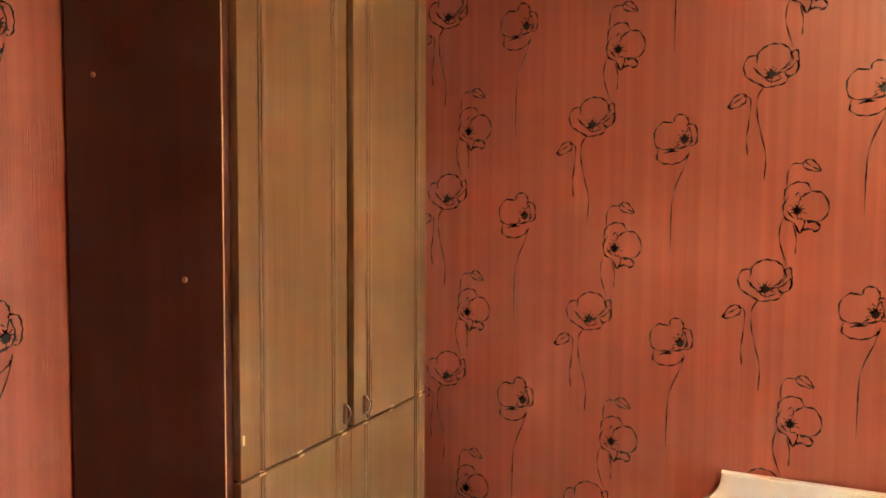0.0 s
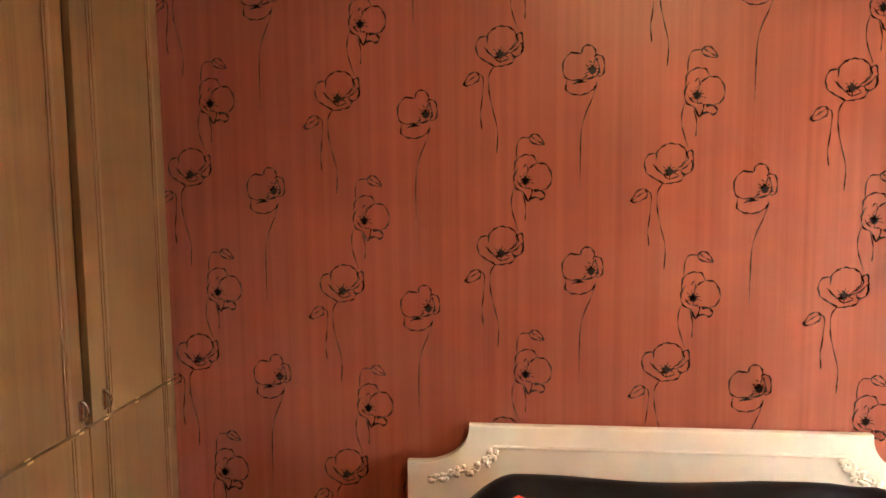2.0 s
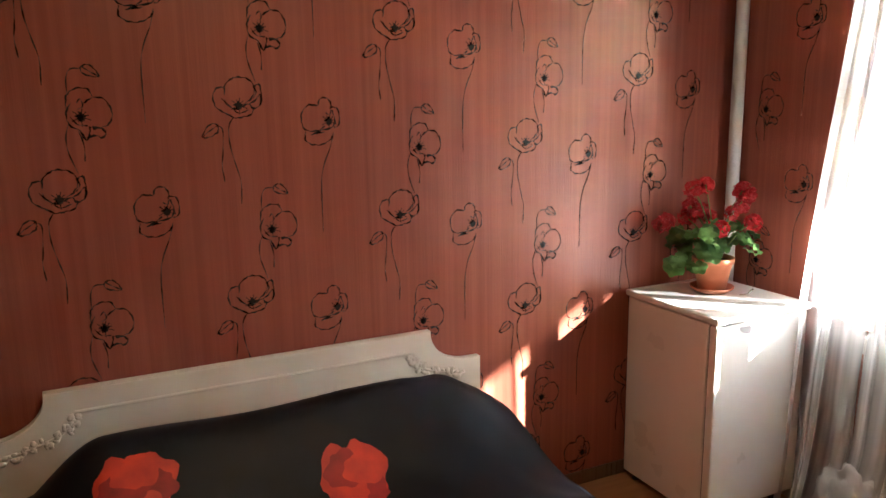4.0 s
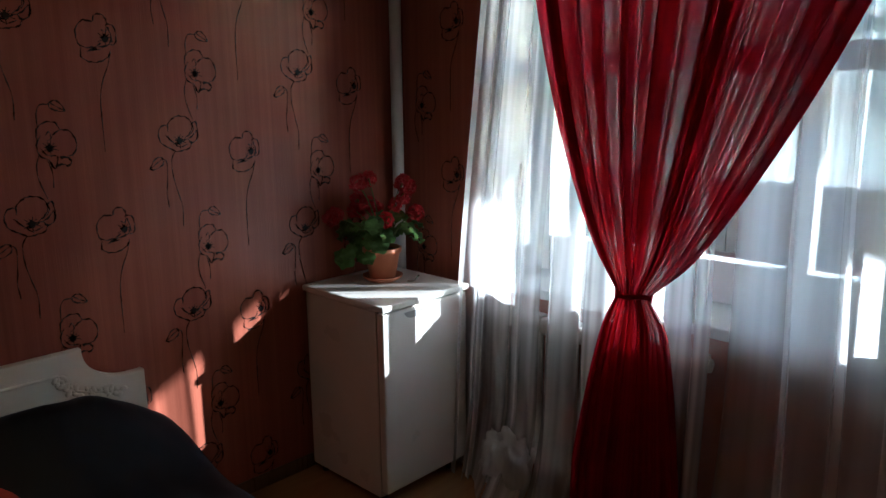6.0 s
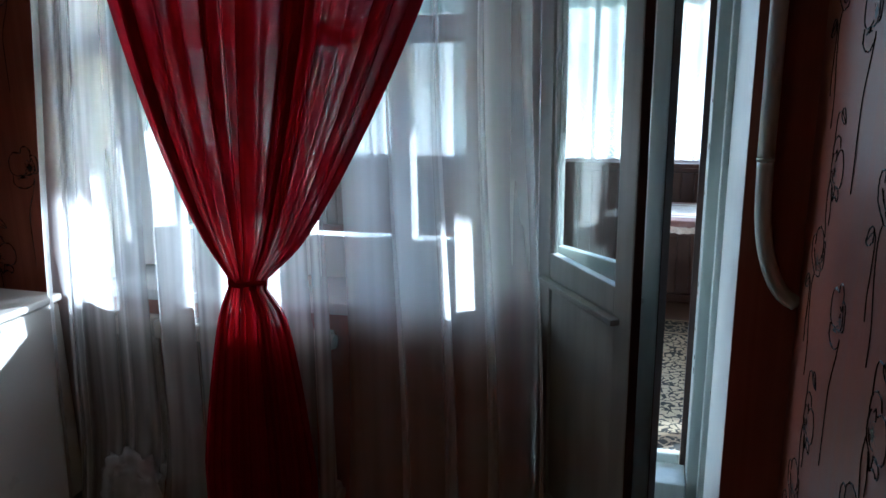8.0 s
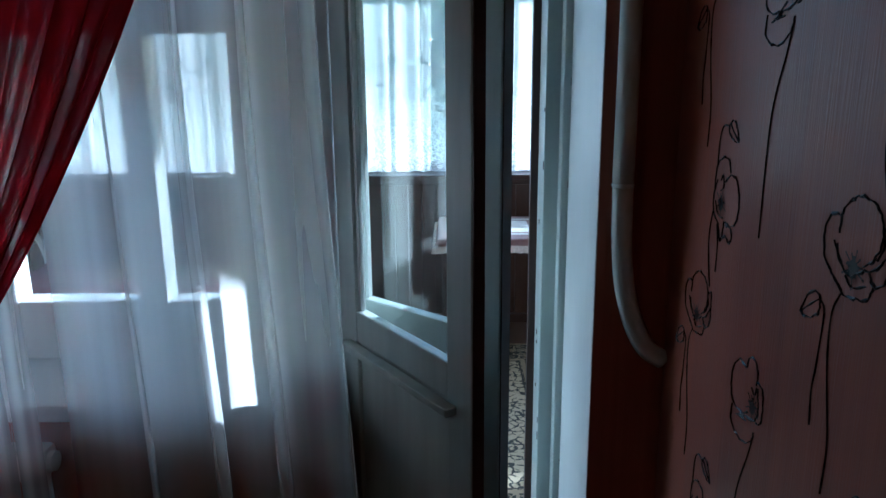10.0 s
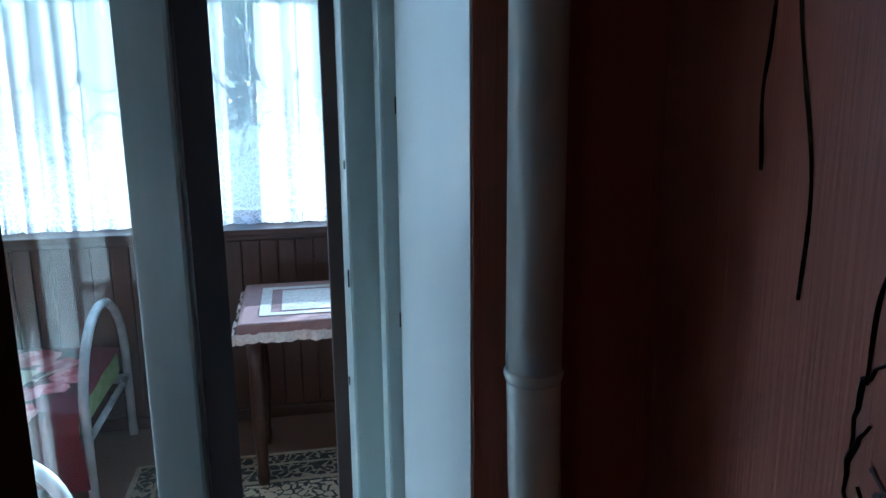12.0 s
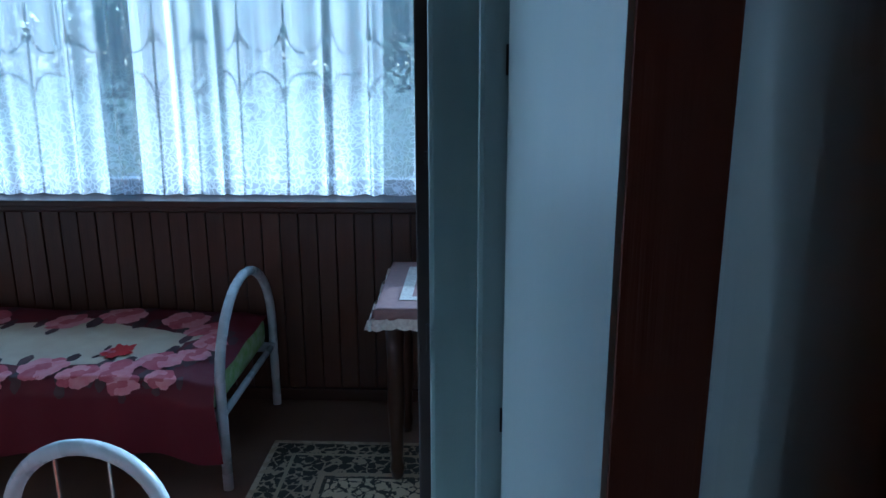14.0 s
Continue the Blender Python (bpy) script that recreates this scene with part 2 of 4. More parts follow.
# grey that stands in for the shade inside the fridge's hand scoop
GRIP_SHADE = material("grip_shade_grey", (0.36, 0.35, 0.34), 0.5)
FRIDGE_DARK = material("dark_gasket", (0.05, 0.05, 0.05), 0.7)
TERRACOTTA = material("terracotta_plastic", (0.46, 0.155, 0.07), 0.5, other=(0.38, 0.12, 0.055), scale=(12, 12, 12))
SOIL = material("soil", (0.035, 0.022, 0.014), 0.95, scale=(90, 90, 90), bump=0.8)
LEAF = material("geranium_leaf", (0.10, 0.22, 0.05), 0.5, other=(0.05, 0.12, 0.025), scale=(30, 30, 30), random_value=0.35)
PETAL = material("geranium_petal", (0.62, 0.012, 0.02), 0.55, other=(0.42, 0.006, 0.012), scale=(40, 40, 40), random_value=0.3)
STEM = material("green_stem", (0.12, 0.2, 0.05), 0.6)
FLOOR_WOOD = material("floor_laminate", (0.36, 0.2, 0.09), 0.35, other=(0.26, 0.13, 0.055), scale=(3, 30, 3), detail=6, bump=0.1)
BROWN_LINO = material("brown_floor_paint", (0.16, 0.1, 0.07), 0.45, other=(0.12, 0.07, 0.05), scale=(6, 6, 6), detail=7, bump=0.15)
BOARD = material("varnished_board", (0.078, 0.036, 0.02), 0.38, other=(0.042, 0.019, 0.011), scale=(40, 40, 1.6), detail=7, contrast=0.6, bump=0.15, bump_scale=(150, 150, 4), random_value=0.13)
DARK_WOOD = material("dark_wood", (0.05, 0.024, 0.014), 0.35, other=(0.03, 0.014, 0.008), scale=(30, 4, 30), bump=0.1)
SHEER = fabric("white_sheer", (0.95, 0.96, 0.97), 0.54, 0.74, 0.12, bands=0.28)
RED_VOILE = fabric("red_voile", (0.5, 0.009, 0.024), 0.13, 0.6, 0.04, bands=0.14, bands_across=34.0)
LACE = fabric("white_lace", (0.9, 0.92, 0.95), 0.6, 0.7, 0.1, lace=True)
GLASS = glass_material("window_glass")
STEEL_PAINT = material("grey_blue_enamel", (0.52, 0.58, 0.62), 0.28, other=(0.44, 0.5, 0.54), scale=(15, 15, 15))
RADIATOR = material("radiator_enamel", (0.7, 0.69, 0.66), 0.4, scale=(20, 20, 5))
CONCRETE = material("plaster_outside", (0.5, 0.47, 0.42), 0.9, scale=(4, 4, 4), bump=0.3)
GRASS = material("ground_outside", (0.16, 0.2, 0.1), 0.95, other=(0.13, 0.11, 0.07), scale=(1.5, 1.5, 1.5), bump=0.5)
TREE_LEAF = material("tree_leaves", (0.12, 0.2, 0.08), 0.6, other=(0.06, 0.12, 0.045), scale=(5, 5, 5))
BARK = material("bark", (0.12, 0.09, 0.07), 0.9, scale=(20, 20, 4), bump=0.6)
IRON = material("painted_iron", (0.4, 0.45, 0.46), 0.5, scale=(20, 20, 20))
MAROON = material("maroon_cover", (0.12, 0.006, 0.020), 0.6, other=(0.11, 0.005, 0.017), scale=(30, 30, 30), bump=0.2, bump_scale=(400, 400, 400))
CREAM = material("cream_print", (0.66, 0.6, 0.47), 0.7, other=(0.58, 0.5, 0.38), scale=(14, 14, 14))
ROSE = material("rose_print", (0.62, 0.2, 0.25), 0.65, other=(0.72, 0.38, 0.42), scale=(26, 26, 26), detail=5)
ROSE_DEEP = material("deep_rose_print", (0.42, 0.07, 0.11), 0.65, other=(0.55, 0.16, 0.2), scale=(26, 26, 26))
LEAF_PRINT = material("grey_leaf_print", (0.1, 0.055, 0.06), 0.65, other=(0.06, 0.03, 0.035), scale=(26, 26, 26))
RED_PRINT = material("red_print", (0.5, 0.015, 0.02), 0.65)
GREEN_CLOTH = material("green_mattress", (0.22, 0.42, 0.07), 0.7, other=(0.5, 0.6, 0.4), scale=(25, 25, 25))
TABLE_CLOTH = material("mauve_tablecloth", (0.3, 0.2, 0.19), 0.7, other=(0.24, 0.15, 0.15), scale=(40, 40, 40), bump=0.2)
CLOTH_WHITE = material("white_lace_edge", (0.72, 0.72, 0.68), 0.75, other=(0.45, 0.42, 0.4), scale=(90, 90, 90))
PLASTIC = material("white_socket_plastic", (0.78, 0.76, 0.72), 0.4)
BULB = bpy.data.materials.new("lamp_glow")
BULB.use_nodes = True
BULB.node_tree.nodes["Principled BSDF"].inputs["Emission Color"].default_value = (1.0, 0.66, 0.34, 1)
BULB.node_tree.nodes["Principled BSDF"].inputs["Emission Strength"].default_value = 0.6

# ---- the room ----
X0, X1, Y0, Y1, H = -3.30, 0.755, -2.985, 0.0, 2.6     # inner faces of the walls
OUT = 1.24                                             # outer face of the wall towards the veranda
VX, VH = 3.74, 3.1                                    # board wall of the veranda and its height
WIN_L, WIN_R, SILL, HEAD = -0.63, -2.05, 0.87, 2.25    # window opening
DOOR_L, DOOR_R = -2.214, -2.822


def structure(name, bm, material_, label):
    ob = mesh_object(name, bm, material_)
    BASE[ob] = Vector((0, 0, 0))
    return tagged(ob, label, "", "", "structure")


wall_a = structure("wall_north", box((X0 - .15, Y1, 0), (OUT, Y1 + .15, H)), WALLPAPER, "red-orange striped wallpaper wall with dark poppy outlines")
wall_left = structure("wall_west", box((X0 - .15, Y0 - .15, 0), (X0, Y1, H)), WALLPAPER, "red-orange poppy wallpaper wall behind the wardrobe")
wall_c = structure("wall_south", box((X0, Y0 - .15, 0), (OUT, Y0, H)), WALLPAPER, "poppy wallpaper wall beside the balcony door")
b = bmesh.new()
add_box(b, (X1, WIN_L, 0), (OUT, Y1, H))
add_box(b, (X1, DOOR_L + .002, 0), (OUT, WIN_L, SILL - .045))
add_box(b, (X1, DOOR_R, HEAD), (OUT, WIN_L, H))
add_box(b, (X1, Y0, 0), (OUT, DOOR_R, H))
wall_b = structure("wall_east", b, WALLPAPER, "poppy wallpaper wall with the window and balcony door")
structure("floor", box((X0 - .15, Y0 - .15, -.12), (OUT, Y1 + .15, 0)), FLOOR_WOOD, "brown laminate floor of the bedroom")
structure("ceiling", box((X0 - .15, Y0 - .15, H), (OUT, Y1 + .15, H + .15)), CEILING, "plain white painted bedroom ceiling")
b = box((X0 + .002, Y1 - .014, 0.001), (X1, Y1, .06), .004)
structure("baseboard", b, VENEER_GROOVE, "brown wooden baseboard along the wallpaper")

# white painted reveal of the door, splayed a little
b = bmesh.new()
v = [b.verts.new(p) for z in (0, HEAD) for p in ((X1 + .003, DOOR_R + .002, z), (1.03, -2.798, z), (1.03, -2.83, z), (X1 + .003, -2.83, z))]
for f in ((0, 1, 5, 4), (1, 2, 6, 5), (2, 3, 7, 6), (3, 0, 4, 7), (4, 5, 6, 7), (3, 2, 1, 0)):
    b.faces.new([v[i] for i in f])
structure("door_reveal", b, WHITE_PAINT, "white painted plaster reveal beside the balcony door")

b = bmesh.new()
add_box(b, (X1 + .004, WIN_L - .006, SILL), (OUT - .004, WIN_L - .0005, HEAD - .006))
add_box(b, (X1 + .004, DOOR_R + .004, HEAD - .006), (OUT - .004, WIN_L - .0005, HEAD - .0005))
structure("window_reveal", b, WHITE_PAINT, "white painted window reveal")

# window with its frame, sill and panes
win = structure("window_1", box((1.0, WIN_R - .002, HEAD - .07), (1.08, WIN_L, HEAD), .006), WHITE_PAINT, "white wooden casement window behind the sheer curtain")
part("window_sill", box((X1 - .035, WIN_R - .05, SILL - .042), (1.06, WIN_L + .04, SILL), .008), WHITE_PAINT, win)
for lo, hi in (((WIN_L - .07), WIN_L), (WIN_R, WIN_R + .085), (-1.765, -1.695), (-1.37, -1.29)):
    part("window_frame", box((1.0, lo, SILL + .002), (1.08, hi, HEAD - .072), .006), WHITE_PAINT, win)
for lo, hi in ((WIN_R + .087, -1.767), (-1.693, -1.372), (-1.288, WIN_L - .072)):
    part("window_frame", box((1.0, lo, SILL + .002), (1.08, hi, SILL + .16), .006), WHITE_PAINT, win)
    part("window_frame", box((1.005, lo, 1.70), (1.075, hi, 1.79), .006), WHITE_PAINT, win)
    for za, zb in ((SILL + .162, 1.698), (1.792, HEAD - .072)):
        pane = part("pane", box((1.038, lo - .004, za - .004), (1.042, hi + .004, zb + .004)), GLASS, win)
        pane.visible_shadow = False
structure("door_post", box((.975, DOOR_L, 0), (1.2, WIN_R - .004, HEAD - .002), .005), WHITE_PAINT, "white painted post between window and balcony door")

# frame of the balcony door on the far side of the opening
frame_1 = structure("door_frame", box((1.032, -2.83, 0), (1.085, -2.779, HEAD - .002), .004), OLD_PAINT, "old grey-green painted rebated balcony door frame")
part("jamb", box((1.087, -2.83, 0), (1.212, -2.742, HEAD - .002), .004), OLD_PAINT, frame_1)
part("weather_strip", box((1.214, -2.83, 0), (1.238, -2.722, HEAD - .002), .002), DARK_EDGE, frame_1, "dark weather strip")
part("threshold", box((1.06, -2.74, .0), (1.21, DOOR_L - .002, .17), .008), OLD_PAINT, frame_1)
part("threshold", box((1.214, -2.72, .0), (1.25, DOOR_L - .002, .205), .008), OLD_PAINT, frame_1)

rnd_chip = random.Random(3)
for k in range(16):
    z = rnd_chip.uniform(.5, 2.0)
    xe, ye = rnd_chip.choice(((1.0865, -2.7405), (1.031, -2.7972), (1.15, -2.7405)))
    s = rnd_chip.uniform(.004, .012)
    part("paint_chip", box((xe - .0012, ye - .001, z - s), (xe + .0012 + s * .12, ye + .0009, z + s), .0004), DARK_EDGE, frame_1, "dark paint chip")

# the two coupled leaves of the open balcony door
UP = Vector((0, 0, 1))


def door_leaf(end, way, length, thick, wide, label):
    """A glazed leaf that ends at end; u runs from its free edge back to the hinges, w through its thickness."""
    m = Matrix.Identity(4)
    way = Vector(way).normalized()
    off = UP.cross(way)
    for i in range(3):
        m[i][0], m[i][1], m[i][2], m[i][3] = -way[i], off[i], UP[i], end[i]
    leaf = structure("door_leaf", box((0, 0, .06), (wide, thick, 2.2), .004, m), OLD_PAINT, label)
    part("stile", box((length - wide, 0, .06), (length, thick, 2.2), .004, m), OLD_PAINT, leaf)
    part("edge", box((-.004, .002, .062), (-.0005, thick - .002, 2.198), 0, m), DARK_EDGE, leaf, "dark brown free edge of the leaf")
    for za, zb in ((.06, .17), (.955, 1.035), (2.1, 2.2)):
        part("rail", box((wide + .0005, .001, za), (length - wide - .0005, thick - .001, zb), .004, m), OLD_PAINT, leaf)
    part("ledge", box((.05, -.03, .935), (length - .05, 0, .953), .004, m), OLD_PAINT, leaf, "white drip ledge")
    part("panel", box((wide + .0005, thick * .35, .17), (length - wide - .0005, thick * .65, .955), 0, m), OLD_PAINT, leaf)
    for u in (wide + .0005, length - wide - .0125):
        part("glazing_bead", box((u, thick * .3, 1.035), (u + .012, thick * .7, 2.1), .002, m), WHITE_PAINT, leaf)
    pane = part("pane", box((wide - .002, thick * .46, 1.03), (length - wide + .002, thick * .54, 2.105), 0, m), GLASS, leaf)
    pane.visible_shadow = False
    return leaf


door_leaf((.497, -2.538, 0), (-.828, -.561, 0), .572, .030, .085, "grey painted glazed inner balcony door standing open")
door_leaf((.709, -2.606, 0), (-.66, -.75, 0), .505, .034, .058, "grey painted glazed outer balcony door standing open")

# ---- poppy outlines on the wallpaper ----
U = 0.585 / 670.0     # drawing units to metres


def motif(centre, lines, blob, stamens):
    """Raised ink lines: (u right, v up) about the flower's centre, as a low ridge 4 mm wide."""
    bm = bmesh.new()
    for line, width in lines:
        pts = [Vector(((x - centre[0]) * U, (centre[1] - y) * U)) for x, y in line]
        pts = smooth_line(pts, 5)
        for i, p in enumerate(pts):
            if width > 3 and 0 < i < len(pts) - 1:
                pts[i] = p + Vector((math.sin(i * 2.1 + p.x * 90), math.cos(i * 1.7 + p.y * 90))) * .0011
        left, mid, right = [], [], []
        for i, p in enumerate(pts):
            way = (pts[min(i + 1, len(pts) - 1)] - pts[max(i - 1, 0)]).normalized()
            side = Vector((-way.y, way.x)) * width * .00064 * (0.75 + 0.35 * math.sin(i * 0.9 + p.x * 40))
            left.append(bm.verts.new((p.x + side.x, p.y + side.y, .0002)))
            mid.append(bm.verts.new((p.x, p.y, .0022)))
            right.append(bm.verts.new((p.x - side.x, p.y - side.y, .0002)))
        for i in range(len(pts) - 1):
            bm.faces.new((left[i + 1], left[i], mid[i], mid[i + 1]))
            bm.faces.new((mid[i + 1], mid[i], right[i], right[i + 1]))
    c = Vector(((blob[0] - centre[0]) * U, (centre[1] - blob[1]) * U))
    ring = [bm.verts.new((c.x + .013 * math.cos(a) * (1 + .3 * math.sin(a * 5)), c.y + .012 * math.sin(a) * (1 + .3 * math.cos(a * 4)), .0012)) for a in [k * math.tau / 18 for k in range(18)]]
    bm.faces.new(ring)
    for k in range(stamens):
        a = k * math.tau / stamens + .2
        r = .020 + .007 * math.sin(k * 3.3)
        tip = c + Vector((math.cos(a), math.sin(a))) * r
        n = Vector((-math.sin(a), math.cos(a))) * .0011
        bm.faces.new([bm.verts.new((q.x, q.y, .0011)) for q in (c - n, tip - n, tip + n, c + n)])
        bm.faces.new([bm.verts.new((tip.x + .0018 * math.cos(s), tip.y + .0018 * math.sin(s), .0012)) for s in [j * math.tau / 6 for j in range(6)]])
    me = bpy.data.meshes.new("poppy_print")
    bm.normal_update()
    bm.to_mesh(me)
    bm.free()
    me.materials.append(PRINT)
    return me


OPEN_POPPY = motif((345, 95), [
    ([(302, 85), (305, 52), (330, 30), (352, 24), (385, 30), (405, 50), (408, 78), (392, 103), (372, 116)], 4),
    ([(304, 60), (276, 62), (260, 92), (270, 130), (300, 150), (325, 164)], 4),
    ([(290, 98), (315, 125), (340, 138), (370, 124), (402, 112), (428, 85)], 4),
    ([(408, 58), (426, 50), (432, 86), (425, 125), (400, 135), (388, 120)], 5),
    ([(300, 150), (330, 168), (362, 165), (390, 158), (402, 136)], 4),
    ([(300, 100), (306, 120), (322, 130)], 3), ([(402, 100), (414, 80), (410, 60)], 3), ([(330, 140), (350, 152), (385, 140)], 3),
    ([(325, 168), (308, 200), (308, 262), (322, 330), (338, 400), (335, 482)], 3),
    ([(212, 232), (235, 195), (262, 187), (272, 205), (262, 222), (232, 235), (212, 232)], 4), ([(214, 231), (240, 212), (268, 194)], 3),
    ([(270, 193), (286, 212), (281, 290), (275, 340), (280, 396)], 3)], (348, 124), 11)
SIDE_POPPY = motif((648, 180), [
    ([(638, 124), (602, 120), (576, 150), (575, 190), (592, 214), (636, 216), (662, 200)], 4),
    ([(640, 122), (648, 99), (674, 95), (690, 114), (688, 138)], 4),
    ([(690, 130), (714, 135), (723, 170), (716, 200), (700, 206)], 4),
    ([(588, 218), (585, 250), (612, 268), (650, 269), (685, 250), (696, 226)], 4),
    ([(608, 232), (650, 216), (690, 206), (704, 180), (694, 140)], 5), ([(668, 150), (684, 158), (690, 140)], 3), ([(622, 228), (660, 222)], 4),
    ([(695, 232), (680, 282), (652, 350), (639, 425), (637, 606)], 3)], (679, 182), 11)
NODDING_POPPY = motif((465, 535), [
    ([(450, 500), (480, 482), (515, 490), (533, 530), (525, 565), (500, 581), (468, 580)], 4),
    ([(396, 522), (400, 476), (430, 452), (465, 455), (478, 478)], 4),
    ([(410, 500), (394, 532), (400, 570), (432, 591)], 4),
    ([(430, 588), (445, 622), (456, 608), (462, 578)], 5), ([(470, 585), (495, 585), (508, 601), (495, 616), (478, 608), (456, 612)], 5),
    ([(428, 500), (440, 486), (446, 510), (430, 520)], 3), ([(405, 545), (425, 570), (455, 575)], 3),
    ([(450, 385), (470, 375), (490, 386), (504, 413), (480, 413), (455, 402), (450, 385)], 4), ([(455, 382), (478, 398), (502, 412)], 3),
    ([(449, 388), (420, 390), (405, 420), (403, 476)], 3), ([(396, 570), (385, 612), (388, 662), (410, 732)], 3), ([(425, 590), (437, 640), (435, 692)], 3)], (437, 545), 11)


def hang_paper(wall, place, right, strips, lo, hi, ztop):
    """Lays the three drawings strip by strip: (u of the open poppy, its height) pairs; right: the wall's way to the right."""
    right = Vector(right)
    out = right.cross(Vector((0, 0, 1)))
    m = Matrix.Identity(4)
    for i in range(3):
        m[i][0], m[i][1], m[i][2] = right[i], (0, 0, 1)[i], out[i]
    for u, z in strips:
        for me, du, dz in ((OPEN_POPPY, 0, 0), (SIDE_POPPY, .267, -.081), (NODDING_POPPY, .108, -.42)):
            for k in range(-3, 4):
                uu, zz = u + du, z + dz + .64 * k
                if lo + .1 < uu < hi - .1 and .12 < zz < ztop - .1:
                    ob = new("poppy_print", me)
                    ob.matrix_world = Matrix.Translation(Vector(place) + right * uu + Vector((0, 0, zz))) @ m
                    ob.parent = wall


hang_paper(wall_a, (0, Y1, 0), (1, 0, 0), [(-3.49, .80), (-2.957, 1.035), (-2.437, 1.278), (-1.903, 1.405), (-1.37, 1.025), (-.832, 1.272), (-.31, 1.506), (.219, 1.75)], X0, X1, H)
hang_paper(wall_left, (X0, 0, 0), (0, 1, 0), [(-2.79, .95), (-2.26, 1.19), (-1.73, 1.43), (-1.20, 1.03)], Y0, -1.2, H)
hang_paper(wall_c, (0, Y0, 0), (-1, 0, 0), [(-1.09, .93), (-.562, 1.165), (-.03, 1.405), (.5, 1.64), (1.03, 1.24)], -X1, 1.6, H)
hang_paper(wall_b, (X1, 0, 0), (0, -1, 0), [(.09, 1.37), (-.2, 1.1)], 0.02, .62, H)

# ---- wardrobe ----
WX, WN, WF, WT = -2.83, -1.29, -0.42, 2.30
ward = thing("wardrobe", ((X0 + WX) / 2, (WN + WF) / 2, 0), "tall two-section wardrobe, golden veneer doors, mahogany sides", "wardrobe")
part("body", box((X0 + .01, WN, .0), (WX - .022, WF, WT), .003), MAHOGANY, ward, "dark mahogany carcass")
part("edge_strip", box((WX - .022, WN, .0), (WX - .0205, WN + .003, WT)), CHIP, ward, "pale worn edge")
for k, (z, y) in enumerate(((1.9, -3.2), (1.47, -2.95))):
    part("screw_cap", tube([(y + .0, WN + .001, z), (y, WN - .003, z)], .006, 10), CHIP, ward, "pale screw cap")


def wardrobe_door(name, ya, yb, za, zb, knob):
    d = part(name, box((WX - .02, ya, za), (WX, yb, zb), .002), VENEER, ward)
    for y in (ya + .065, ya + .082, yb - .067, yb - .05):
        part("groove_strip", box((WX, y - .0035, za + .002), (WX + .0035, y + .0035, zb - .002), .0015), VENEER_GROOVE, d, "dark moulded groove")
    for y in (ya + .0735, yb - .0585):
        part("moulding", box((WX, y - .0045, za + .002), (WX + .005, y + .0045, zb - .002), .002), VENEER, d)
    for k in range(3):
        y = ya + (.06, .2, .38)[k] * (yb - ya) / .42
        part("chip", box((WX - .001, y, zb - .004 if z_low(zb) else za - .001), (WX + .001, y + .018, zb + .001 if z_low(zb) else za + .004)), CHIP, d, "chipped edge")
    if knob is not None:
        pts = [(WX + .004 + .017 * math.sin(a), knob, za + .045 + .022 * math.cos(a)) for a in [math.pi * i / 12 for i in range(13)]]
        part("handle", tube(pts, .0035, 8), CHROME, d, "chrome half-ring handle", True)
        part("handle_plate", box((WX + .001, knob - .006, za + .02), (WX + .005, knob + .006, za + .07), .002), CHROME, d)


def z_low(z):
    return z < 1.2


wardrobe_door("door", -1.268, -.868, 1.062, WT - .05, -.885)
wardrobe_door("door", -.836, -.43, 1.062, WT - .05, -.79)
wardrobe_door("lower_door", -1.268, -.852, .09, 1.056, None)
wardrobe_door("lower_door", -.848, -.43, .09, 1.056, None)
part("cornice", box((X0 + .01, WN - .01, WT), (WX + .015, WF + .01, WT + .03), .006), MAHOGANY, ward)
part("hinge_cap", box((WX + .0002, -1.266, 1.135), (WX + .003, -1.258, 1.155), .001), CHIP, ward, "chipped corner")

# ---- double bed against the poppy wall ----
BL, BR, BF = -2.17, -0.585, -2.08
bed = thing("double_bed", ((BL + BR) / 2, -1.05, 0), "cream lacquered double bed made up with a black poppy cover", "bed")


def headboard_outline(inset):
    """Shoulders, hollow corners and flat top; inset in metres."""
    xl, xr, zt, zs = -2.212 + inset, -.545 - inset, .818 - inset, .69 - inset
    tl, tr = -2.005 + inset * .6, -.748 - inset * .6
    arc_l = [(xl + .045 + (tl - xl - .045) * math.sin(a), zs + (zt - .012 - zs) * (1 - math.cos(a))) for a in [math.pi / 2 * i / 10 for i in range(11)]]
    arc_r = [(xr - .045 - (xr - .045 - tr) * math.sin(a), zs + (zt - .012 - zs) * (1 - math.cos(a))) for a in [math.pi / 2 * i / 10 for i in range(11)]]
    return [(xl, .16 + inset), (xl, zs)] + arc_l + [(tl, zt), (tr, zt)] + arc_r[::-1] + [(xr, zs), (xr, .16 + inset)]


def slab(outline, y_back, y_front, bevel=.004):
    bm = bmesh.new()
    f = bm.faces.new([bm.verts.new((x, y_front, z)) for x, z in outline])
    g = bmesh.ops.extrude_face_region(bm, geom=[f])
    bmesh.ops.translate(bm, verts=[q for q in g["geom"] if isinstance(q, bmesh.types.BMVert)], vec=(0, y_back - y_front, 0))
    bmesh.ops.recalc_face_normals(bm, faces=bm.faces)
    if bevel:
        bmesh.ops.bevel(bm, geom=[e for e in bm.edges if abs(e.verts[0].co.y - e.verts[1].co.y) < 1e-6], offset=bevel, segments=2, affect="EDGES")
    return bm


